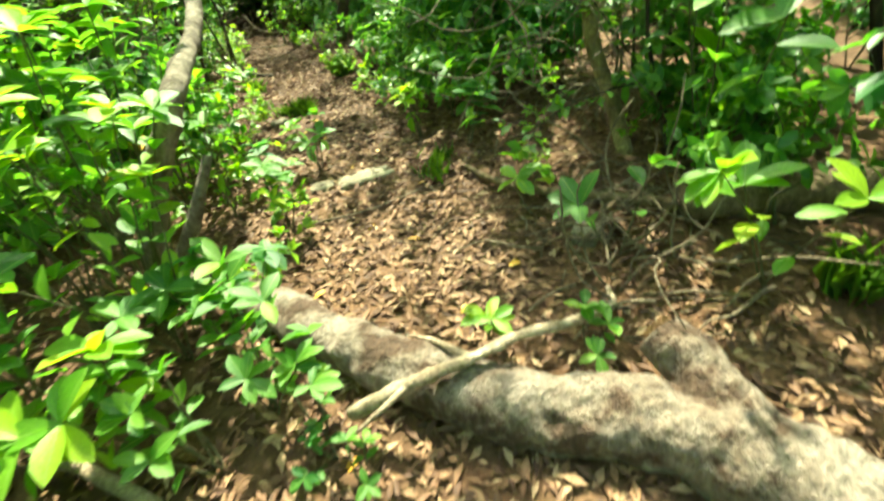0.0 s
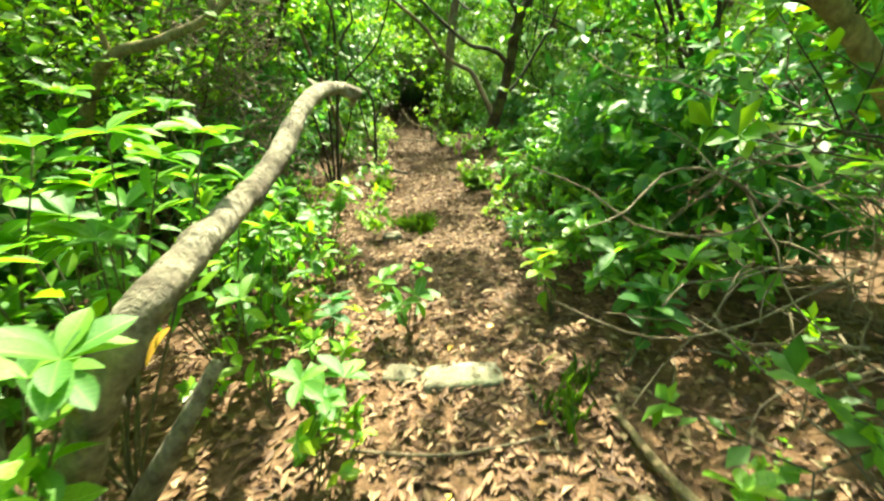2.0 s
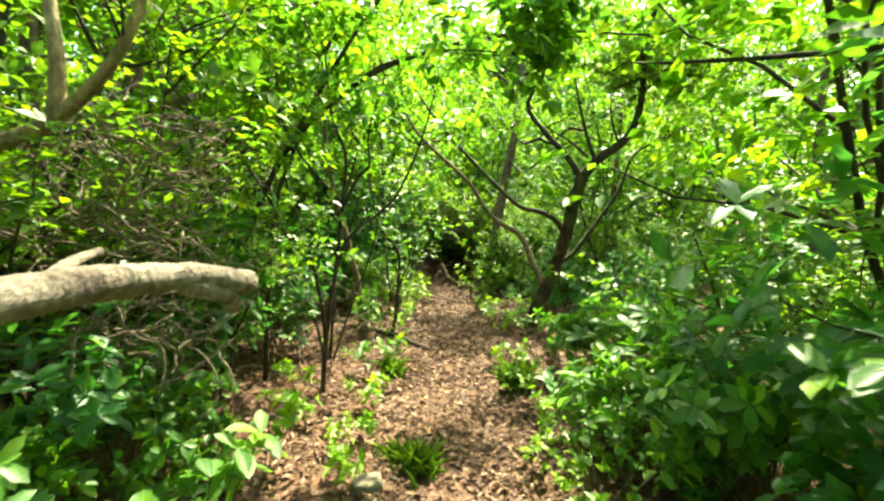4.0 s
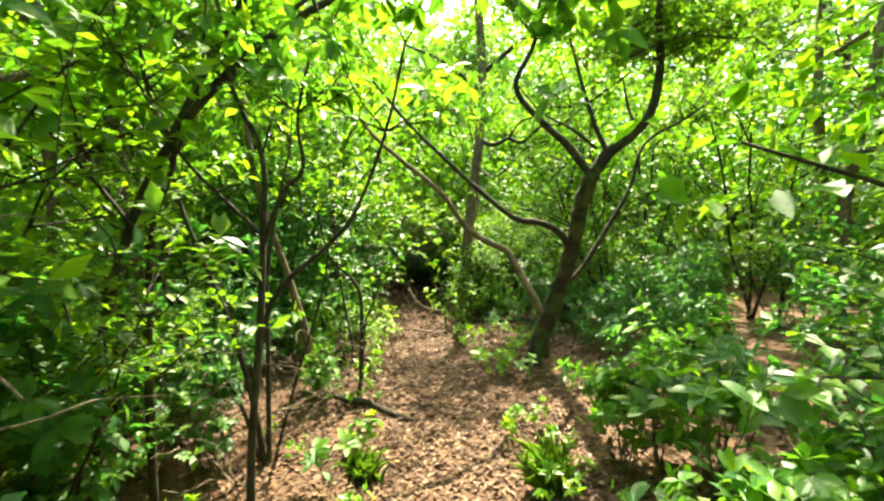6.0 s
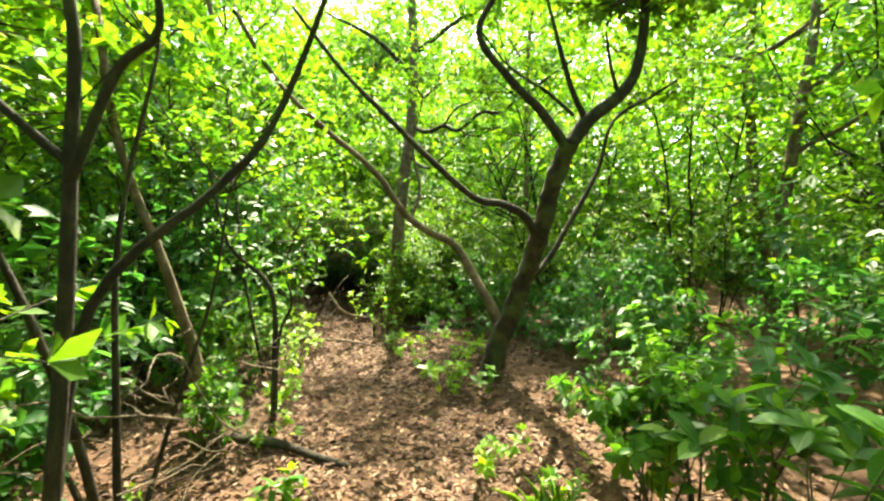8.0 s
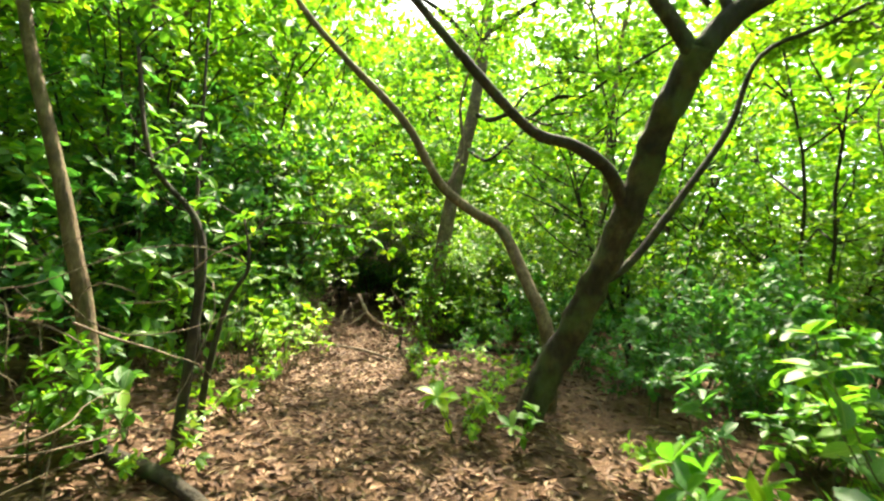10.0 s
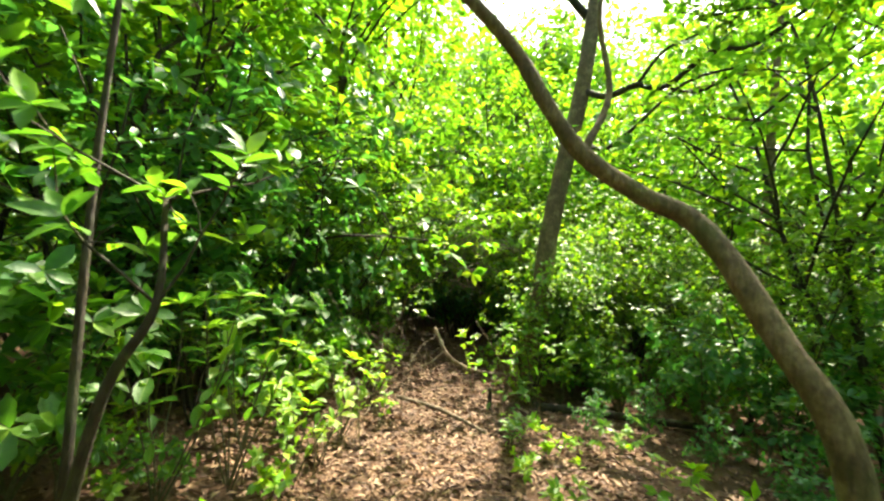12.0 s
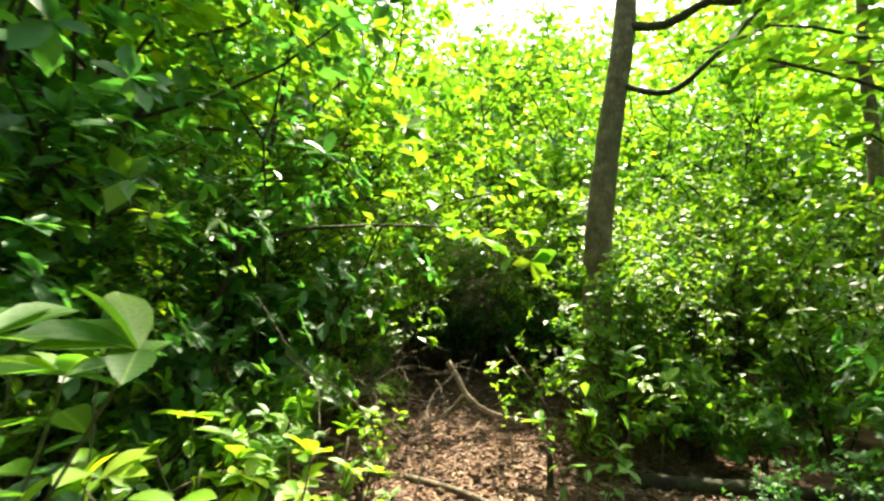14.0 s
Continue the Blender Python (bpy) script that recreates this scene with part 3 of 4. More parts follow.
def far_tree():
    root = thing("grey_tree", "tall grey brown tree beyond the thicket", "tree")
    m = [(0.32, 10.3, -0.3), (0.36, 10.25, 0.5), (0.42, 10.2, 1.57), (0.54, 10.2, 2.46), (0.74, 10.2, 3.69), (0.85, 10.3, 5.2), (0.8, 10.4, 6.8)]
    limb("trunk", m, 0.135, 0.085, M_BARK_BROWN, root, sides=16, steps=6, rough=0.08, freq=5.0, flare=0.3)
    a = [(0.72, 10.2, 3.6), (1.0, 9.95, 3.42), (1.3, 9.8, 3.5), (1.55, 9.6, 3.38), (1.9, 9.3, 3.62), (2.2, 9.1, 3.58), (2.6, 8.9, 3.85), (3.3, 8.6, 4.3)]
    f = [(1.3, 9.8, 3.5), (1.5, 9.5, 3.75), (1.8, 9.3, 3.85), (2.2, 9.0, 4.2)]
    g = [(1.55, 9.6, 3.38), (1.8, 9.3, 3.2), (2.1, 9.0, 3.28), (2.5, 8.7, 3.1)]
    b = [(0.66, 10.2, 3.0), (0.95, 9.8, 2.72), (1.2, 9.5, 2.85), (1.6, 9.1, 3.2), (2.1, 8.8, 3.25)]
    c = [(0.8, 10.3, 4.6), (0.1, 10.1, 5.2), (-0.8, 10.0, 5.6)]
    e = [(0.84, 10.3, 5.0), (1.8, 10.5, 5.8), (2.6, 10.6, 6.2)]
    for pts, r0, r1 in ((a, 0.045, 0.018), (b, 0.03, 0.01), (f, 0.022, 0.008), (g, 0.018, 0.006), (c, 0.06, 0.02), (e, 0.06, 0.02)):
        limb("limb", pts, r0, r1, M_BARK_DARK, root, sides=9, rough=0.2)
    crown_on(root, [V(a[2:]), V(e), V(m[-2:])], 41, 12, 1.3, 0.11, 0.05, M_CANOPY, BLADE_PLAIN, 5)


far_tree()


def thin_tree(name, label, stems, seed, leaf, size=0.105, count=6, reach=0.5, mat=None, gap=0.05, template=None, depth=1):
    """stems: line, base radius, end radius; leaves sprout from the upper half of each."""
    root = thing(name, label, "tree")
    for pts, r0, r1 in stems:
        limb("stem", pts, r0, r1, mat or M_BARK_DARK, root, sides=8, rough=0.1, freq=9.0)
    crown_on(root, [V(p[len(p) // 2:]) for p, _, _ in stems], seed, count, reach, size, gap, leaf, template or BLADE_BROAD, 5, depth=depth)


thin_tree("thicket_tree", "thin dark stemmed small tree beside the path", [
    ([(-1.05, 2.72, -0.15), (-1.0, 2.68, 0.5), (-0.9, 2.65, 1.2), (-0.86, 2.65, 1.65), (-0.84, 2.65, 2.06), (-0.97, 2.65, 2.4), (-1.05, 2.7, 2.9)], 0.024, 0.009),
    ([(-0.87, 2.65, 1.6), (-0.72, 2.6, 1.87), (-0.62, 2.6, 1.98), (-0.63, 2.6, 2.25), (-0.5, 2.6, 2.7)], 0.014, 0.006),
    ([(-0.86, 2.65, 1.66), (-0.98, 2.65, 1.78), (-1.26, 2.65, 2.09), (-1.5, 2.7, 2.5)], 0.013, 0.006),
    ([(-0.98, 2.68, 0.7), (-0.86, 2.7, 1.3), (-0.54, 2.7, 1.6), (-0.39, 2.7, 1.77), (-0.22, 2.7, 2.16), (-0.1, 2.7, 2.6)], 0.016, 0.006)], 51, M_BROAD)
thin_tree("thicket_tree", "dark crooked sapling tree with spreading twigs", [
    ([(-1.66, 2.85, -0.12), (-1.6, 2.8, 0.97), (-1.52, 2.8, 1.72), (-1.38, 2.8, 2.12), (-1.5, 2.8, 2.45), (-1.55, 2.8, 3.0)], 0.025, 0.009),
    ([(-1.54, 2.8, 1.6), (-1.8, 2.75, 2.0), (-2.2, 2.7, 2.5)], 0.014, 0.006),
    ([(-1.38, 2.8, 2.1), (-1.2, 2.75, 2.4), (-1.1, 2.7, 2.9)], 0.012, 0.005)], 52, M_BROAD)
thin_tree("thicket_tree", "multi stemmed bushy small tree with dark wood", [
    ([(-1.36, 3.65, -0.1), (-1.38, 3.5, 0.6), (-1.51, 3.45, 1.2), (-1.76, 3.45, 1.9), (-1.86, 3.45, 2.6)], 0.024, 0.008),
    ([(-1.34, 3.65, -0.1), (-1.26, 3.55, 0.7), (-1.21, 3.55, 1.5), (-1.01, 3.55, 2.3)], 0.02, 0.007),
    ([(-1.39, 3.67, -0.1), (-1.56, 3.65, 0.5), (-1.96, 3.65, 1.1), (-2.16, 3.65, 1.8)], 0.018, 0.006),
    ([(-1.32, 3.65, -0.1), (-1.11, 3.7, 0.6), (-0.91, 3.75, 1.2), (-0.81, 3.75, 1.7)], 0.014, 0.005)], 53, M_FINE, 0.06, 5, 0.5)
thin_tree("thicket_tree", "slim dark sapling with a broken top", [
    ([(-0.98, 5.05, -0.12), (-0.92, 5.0, 0.14), (-0.89, 5.0, 0.61), (-0.88, 5.0, 0.97), (-0.95, 5.0, 1.18), (-1.19, 5.0, 1.45), (-1.3, 5.0, 2.0)], 0.03, 0.01),
    ([(-1.02, 5.42, -0.12), (-1.0, 5.4, 0.24), (-0.92, 5.4, 0.69), (-0.82, 5.42, 0.92), (-0.9, 5.5, 1.2)], 0.022, 0.007),
    ([(-1.1, 5.5, 0.3), (-1.25, 5.6, 1.2), (-1.3, 5.65, 2.0), (-1.35, 5.7, 2.8)], 0.016, 0.007)], 54, M_BROAD, 0.085, 4, 0.34)
thin_tree("pale_tree", "pale barked tree standing in the thicket", [
    ([(-1.42, 5.15, -0.12), (-1.5, 5.1, 0.6), (-1.56, 5.08, 0.87), (-1.66, 5.05, 1.3), (-1.9, 5.0, 2.2), (-2.0, 5.0, 3.2)], 0.05, 0.025)], 55, M_BROAD, mat=M_BARK_BROWN)
thin_tree("crooked_tree", "yellowish brown crooked trunk hung with dry vines", [
    ([(1.75, -1.95, -0.05), (1.85, -1.6, 0.35), (1.8, -1.4, 0.75), (1.84, -1.27, 1.06), (1.7, -1.25, 1.32), (1.5, -1.25, 1.54), (1.27, -1.25, 1.78), (1.1, -1.2, 2.3)], 0.05, 0.032),
    ([(1.82, -1.35, 0.8), (2.1, -1.2, 1.1), (2.5, -1.0, 1.25), (2.9, -0.9, 1.6)], 0.025, 0.01)], 56, M_BROAD, mat=M_BARK_TAN)
thin_tree("leaning_tree", "brown bough leaning out of the thicket", [
    ([(-2.6, 0.6, -0.05), (-2.2, 0.4, 1.0), (-1.78, 0.3, 1.6), (-1.38, 0.3, 1.72), (-1.01, 0.3, 1.85), (-0.76, 0.3, 2.08), (-0.68, 0.35, 2.4)], 0.05, 0.012),
    ([(-1.01, 0.3, 1.85), (-1.03, 0.32, 2.1), (-1.12, 0.35, 2.55), (-1.1, 0.4, 3.0)], 0.03, 0.012),
    ([(-1.7, 0.3, 1.62), (-1.9, 0.5, 2.1), (-2.0, 0.7, 2.7)], 0.02, 0.008)], 57, M_YOUNG, 0.05, 5, 0.5, M_BARK_TAN, 0.03)


thin_tree("overhanging_tree", "slim tree whose light green bough hangs over the path", [
    ([(-2.15, 3.0, -0.1), (-1.9, 2.9, 1.2), (-1.45, 2.8, 2.1), (-0.8, 2.7, 2.65), (-0.1, 2.65, 2.92), (0.7, 2.6, 3.02), (1.5, 2.6, 2.98)], 0.035, 0.008),
    ([(-0.8, 2.7, 2.65), (-0.5, 2.5, 2.75), (0.0, 2.3, 2.78), (0.5, 2.2, 2.72)], 0.014, 0.005),
    # this high stem is added overhead to cast shade on the path
    ([(-1.45, 2.8, 2.1), (-1.0, 2.85, 2.9), (-0.5, 2.9, 3.6), (0.3, 3.0, 4.2), (1.1, 3.1, 4.6), (1.8, 3.1, 4.7)], 0.022, 0.007)], 58, M_BROAD, 0.125, 8, 0.45, M_BARK_DARK, 0.05, BLADE_BROAD)


def dry_vines(name, label, seed, centre, extent, count, r=0.003, reach=1.0):
    """A tangle of hanging dry vines and twigs."""
    rng = random.Random(seed)
    pl = Pile()
    for _ in range(count):
        p = Vector(centre) + Vector((rng.uniform(-1, 1) * extent[0], rng.uniform(-1, 1) * extent[1], rng.uniform(-1, 1) * extent[2]))
        p.z = max(p.z, ground_z(p.x, p.y) + 0.05)
        pl.tube(smooth_line(wander(rng, p, rnd_dir(rng, 0.2), rng.uniform(0.3, 1.0) * reach, 5, 0.5, -0.05), 2), r * rng.uniform(0.6, 1.8), r * 0.5, 4)
    ob = new(name, pl.mesh(name, M_TWIG))
    tagged(ob, label, "vines", kind="stuff")


dry_vines("dry_vines", "tangle of brown dry vines round the crooked trunk", 61, (1.85, -1.35, 0.8), (0.45, 0.4, 0.75), 150, 0.004)
dry_vines("dry_vines", "thicket of dry brown twigs under the bough", 62, (-1.35, 0.95, 1.4), (0.45, 0.35, 0.6), 420, 0.0045, 0.5)
dry_vines("dry_vines", "dark tangle of dead vines over the hollow", 63, (-1.0, 12.0, 1.4), (1.5, 0.5, 0.5), 190, 0.005)
dry_vines("dry_vines", "dry stalks beside the path", 64, (-1.6, 8.8, 0.1), (0.7, 0.9, 0.3), 90)
dry_vines("dry_vines", "tangle of roots and sticks on the bank", 66, (1.3, -2.5, 0.12), (0.35, 0.5, 0.08), 90, 0.006, 0.7)
dry_vines("dry_vines", "brown dead twigs at the mouth of the hollow", 67, (-2.0, 10.2, 0.2), (0.7, 0.7, 0.35), 130, 0.0045, 0.7)
dry_vines("dry_vines", "bare twigs low in the thicket", 65, (-1.6, 3.6, 0.4), (0.9, 1.2, 0.5), 120)


# ---- undergrowth ----
S_BROAD = [shrub("broadleaf_shrub", 100 + i, 0.95, 3, 0.36, 0.125, 0.065, 6, M_BROAD, BLADE_MID, 4, 1, label="leafy green shrub with broad pointed leaves", group="broadleaf undergrowth") for i in range(4)]
S_DEEP = [shrub("dark_shrub", 120 + i, 1.5, 3, 0.55, 0.125, 0.08, 5, M_DEEP, BLADE_MID, 5, 1, fine=False, label="dense dark green shrub in the shade", group="dark undergrowth") for i in range(3)]
S_FINE = [shrub("small_leaved_shrub", 140 + i, 2.1, 3, 0.75, 0.075, 0.034, 4, M_FINE, BLADE_SMALL, 6, 1, label="tall bushy shrub with small leaves", group="fine undergrowth", stem_mat=M_BARK_DARK) for i in range(3)]
S_HERB = [shrub("seedling", 160 + i, 0.34, 2, 0.12, 0.085, 0.05, 6, M_YOUNG, BLADE_PLAIN, 3, 0, label="fresh green seedling on the forest floor", category="seedling", group="seedlings", r=0.004) for i in range(3)]
S_TREE = [shrub("understorey_tree", 180 + i, 4.4, 3, 1.4, 0.13, 0.075, 5, M_CANOPY, BLADE_SMALL, 7, 1, label="slender understorey tree with light green leaves", category="tree", group="understorey trees", stem_mat=M_BARK_DARK, r=0.03, bare=0.15, lean=0.3, fine=False) for i in range(3)]


S_EDGE = [shrub("sunlit_shrub", 170 + i, 1.7, 4, 0.6, 0.085, 0.045, 5, M_FINE if i else M_YOUNG, BLADE_SMALL, 6, 1, label="light green shrub with small sunlit leaves", group="sunlit undergrowth", stem_mat=M_BARK_DARK) for i in range(3)]


S_TALL = [shrub("tall_shrub", 190 + i, 2.9, 3, 0.75, 0.1, 0.055, 5, M_DEEP, BLADE_MID, 6, 1, label="tall dark green shrub closing the thicket", group="tall undergrowth", stem_mat=M_BARK_DARK, r=0.018, fine=False) for i in range(2)]


def canopy_tree(seed):
    rng = random.Random(seed)
    root = thing("canopy_tree", "tall tree closing the canopy overhead", "tree", group="canopy trees")
    trunk = wander(rng, Vector((0, 0, -0.1)), Vector((0, 0, 1)), 8.5, 9, 0.09)
    part("trunk", Pile().tube(smooth_line(trunk, 3), 0.11, 0.04, 10, rough=0.08).mesh("trunk", M_BARK_BROWN), root)
    twigs, sites = Pile(), []
    for k in range(8):
        i = rng.randint(3, 9)
        ln = wander(rng, trunk[i], rnd_dir(rng, 0.6) + Vector((0, 0, 0.35)), rng.uniform(1.6, 2.8), 6, 0.2, 0.04)
        part("bough", Pile().tube(ln, 0.045, 0.012, 6).mesh("bough", M_BARK_BROWN), root)
        branch_out(rng, twigs, sites, ln, 0.012, 1, 1.3, 0.18, 0.11, 5, 0.35, 6, fine=False)
    tagged(part("branchwork", twigs.mesh("branchwork", M_BARK_BROWN), root), kind="stuff")
    tagged(part("foliage", leaves_mesh("foliage", sites, BLADE_SMALL, M_CANOPY), root), kind="stuff")
    return root


S_CANOPY = [canopy_tree(200 + i) for i in range(3)]


def scatter():
    rng = random.Random(11)
    spots = {}

    def put(pattern, x, y, s, tilt=0.0):
        spots.setdefault(pattern.name, (pattern, []))[1].append((x, y, rng.uniform(0, 360), s, tilt))

    def clear(x, y, gap):
        return y > 13 or abs(x - path_x(y)) > path_w(y) + gap

    def low_zone(x, y):
        return (0.2 < x < 3.2 and 2.0 < y < 6.8) or (-1.7 < x < -0.6 and 4.3 < y < 9.0) or (-0.3 < x < 1.6 and 6.5 < y < 9.0)

    # low broad-leaved growth at the path's edges
    n = 0
    while n < 130:
        y = rng.uniform(-4.5, 13.5)
        x = path_x(y) + rng.choice((-1, 1)) * (path_w(y) + 0.35 + abs(rng.gauss(0, 1.3)))
        left_open = x < path_x(y) and 4.2 < y < 9.0 and x > -1.6
        if y < -2.0 and abs(x - 0.2) < 1.0 or 0.9 < x < 1.9 and -2.4 < y < -0.9 or 0.6 < x < 2.0 and 3.7 < y < 6.6 or 0.2 < x < 1.7 and 6.6 < y < 9.2 or -3.0 < x < -0.7 and 2.0 < y < 4.4:
            continue
        s = rng.uniform(0.45, 0.8) if not left_open else rng.uniform(0.3, 0.5)
        put(rng.choice(S_BROAD), x, y, s)
        n += 1
    # taller shade shrubs behind
    n = 0
    while n < 115:
        y, x = rng.uniform(-6, 17), rng.gauss(0, 3.4)
        near_right = x > path_x(y) and -0.6 < y < 3.2
        if clear(x, y, 0.55 if near_right else 0.85) and not (y < -1.8 and abs(x - 0.2) < 1.5) and not (-1.7 < x < -0.4 and -2.6 < y < -0.4):
            if low_zone(x, y):
                if x < 1.7 or rng.random() < 0.6:
                    continue
                put(rng.choice(S_DEEP), x, y, rng.uniform(0.3, 0.5))
            else:
                put(rng.choice(S_DEEP), x, y, rng.uniform(0.5, 1.05))
            n += 1
    n = 0
    while n < 74:
        y, x = rng.uniform(-6, 18), rng.gauss(0, 3.6)
        if clear(x, y, 0.95) and not low_zone(x, y) and not (y < -1.5 and abs(x - 0.2) < 1.7):
            put(rng.choice(S_FINE), x, y, rng.uniform(0.7, 1.25))
            n += 1
    # dark green herbs added to darken the open floor beyond the forked tree
    for x, y, s in ((1.75, 6.35, 0.3), (2.0, 5.6, 0.35), (2.3, 6.6, 0.4), (1.5, 6.9, 0.28), (2.6, 5.9, 0.4), (2.9, 5.2, 0.4), (1.9, 7.3, 0.35), (2.4, 4.7, 0.35), (1.35, 7.6, 0.25), (2.7, 7.4, 0.5), (0.75, 8.3, 0.22), (1.2, 8.4, 0.3), (1.6, 5.0, 0.22)):
        put(rng.choice(S_DEEP), x, y, s)
    # the dense end of the path
    for k in range(16):
        put(rng.choice(S_EDGE + S_FINE), rng.uniform(-3.4, 1.4), rng.uniform(12.6, 14.5), rng.uniform(0.9, 1.3))
    for x, y, s in ((-1.9, 12.6, 1.1), (-0.9, 13.2, 1.2), (-0.2, 12.5, 1.0), (-1.4, 13.6, 1.3), (-2.7, 12.0, 1.0)):
        put(rng.choice(S_DEEP), x, y, s * 0.75)
    for x, y, s in ((0.3, 9.7, 0.85), (0.95, 9.7, 0.75), (0.6, 11.2, 1.0), (1.5, 10.6, 1.0), (0.2, 11.6, 0.9), (-2.3, 11.3, 1.1), (-2.9, 11.6, 1.3), (2.0, 9.9, 0.9), (1.1, 12.1, 1.3), (2.4, 11.0, 1.1), (-1.9, 12.2, 1.5), (0.0, 12.9, 1.5), (-3.2, 12.6, 1.5), (-1.0, 14.2, 1.8), (0.9, 13.6, 1.6), (2.4, 12.6, 1.4)):
        put(rng.choice(S_EDGE), x, y, s)
    for x, y, s in ((-2.3, 7.6, 0.95), (-2.7, 8.5, 1.15), (-2.5, 9.4, 1.0), (-3.1, 7.2, 1.2), (-2.3, 6.6, 0.85), (-3.4, 9.0, 1.2)):
        put(rng.choice(S_TALL), x, y, s)
    for k in range(18):
        put(rng.choice(S_TREE), rng.uniform(-6.5, 4.5), rng.uniform(15.5, 20.0), rng.uniform(1.0, 1.5))
    for k in range(15):
        put(rng.choice(S_CANOPY), rng.uniform(-8, 7), rng.uniform(20.0, 27.0), rng.uniform(1.0, 1.3))
    # the leafy wall beside the first bend, and the boughs that meet over the path
    # the five at x 2.0 to 3.0, y 5.5 to 7.8 are added to darken floor
    for x, y, s in ((1.8, 0.6, 0.85), (1.9, 1.6, 0.8), (2.2, -0.2, 0.9), (2.3, 0.9, 1.2), (2.4, -0.9, 1.1), (-1.9, 1.9, 0.9), (-2.3, 2.2, 1.0), (-1.6, 0.35, 0.7), (2.0, 6.1, 0.55), (2.6, 5.5, 0.65), (2.3, 7.0, 0.7), (2.0, 7.8, 0.7), (3.0, 6.4, 0.8), (-2.3, 9.8, 1.3), (-2.2, -0.3, 0.9), (-2.3, 5.6, 0.9), (-2.4, 7.3, 1.0), (-2.4, 8.6, 0.9)):
        put(rng.choice(S_DEEP), x, y, s)
    for x, y, s in ((-1.2, 0.25, 0.6), (-0.95, -0.25, 0.5), (-1.5, -0.5, 0.65), (-0.95, 0.9, 0.6), (1.75, 0.1, 1.0), (1.75, 1.2, 0.95), (1.5, 2.0, 0.7), (-1.35, 4.7, 0.55), (-1.9, 6.0, 0.9), (-1.8, 9.3, 0.7)):
        put(rng.choice(S_BROAD), x, y, s)
    for x, y, s in ((-2.3, 1.6, 1.5), (-2.3, 9.3, 1.5), (-2.7, 8.0, 1.5), (-3.0, 10.4, 1.6), (-2.0, 0.9, 1.15), (-1.8, 2.3, 1.0), (-2.7, 1.8, 1.25), (-2.6, 0.0, 1.2), (2.1, 2.2, 0.9), (-2.1, 10.9, 1.1), (1.9, 11.5, 1.2), (1.3, 12.3, 1.1)):
        put(rng.choice(S_FINE), x, y, s)
    # the tree at (3.0, 1.7) is added to shade the right bank
    for x, y, s in ((-2.4, 8.3, 1.1), (-3.4, 10.8, 1.05), (-2.8, 6.9, 1.2), (2.8, 8.2, 1.0), (3.0, 1.7, 1.0), (-3.2, 12.0, 1.2)):
        put(rng.choice(S_TREE), x, y, s)
    # the tree at (3.3, 10.9) is added to block sun right of the path
    for x, y, s in ((-3.4, 11.0, 1.0), (-4.5, 8.6, 1.0), (-4.3, 3.2, 1.0), (-4.4, 0.8, 0.95), (-4.6, 4.6, 0.95), (-4.2, 9.8, 0.9), (-4.9, 6.0, 0.9), (-3.0, 2.6, 0.9), (-3.8, 20.5, 1.0), (3.2, 20.5, 1.0), (3.3, 10.9, 0.8), (-3.6, -1.6, 0.9), (-0.4, 23.0, 1.2)):
        put(rng.choice(S_CANOPY), x, y, s)
    n = 0
    while n < 130:
        y = rng.uniform(-2, 12)
        x = path_x(y) + rng.choice((-1, 1)) * (path_w(y) + abs(rng.gauss(0.1, 0.45)))
        put(rng.choice(S_HERB), x, y, rng.uniform(0.4, 1.0))
        n += 1
    n = 0
    while n < 48:
        y, x = rng.uniform(-9, 20), rng.uniform(-10, 10)
        if clear(x, y, 1.2) and not low_zone(x, y) and not (0.5 < x < 3 and 0 < y < 7) and not (-2.4 < x < 1.8 and -1.6 < y < 3) and not (-1.8 < x < 2 and 8.5 < y < 14):
            put(rng.choice(S_TREE), x, y, rng.uniform(0.7, 1.25))
            n += 1
    n = 0
    while n < 34:
        a, r = rng.uniform(0, 2 * math.pi), rng.uniform(3.0, 20)
        x, y = r * math.cos(a) * 0.8, 5 + r * math.sin(a)
        if clear(x, y, 1.9) and not (0 < x < 4 and 1 < y < 9) and not (-4 < x < 2.6 and -1.5 < y < 5) and not (-5 < x < 6 and 9 < y < 18.5):
            put(rng.choice(S_CANOPY), x, y, rng.uniform(0.85, 1.3))
            n += 1
    for pattern, rows in spots.values():
        place_all(pattern, rows)


scatter()


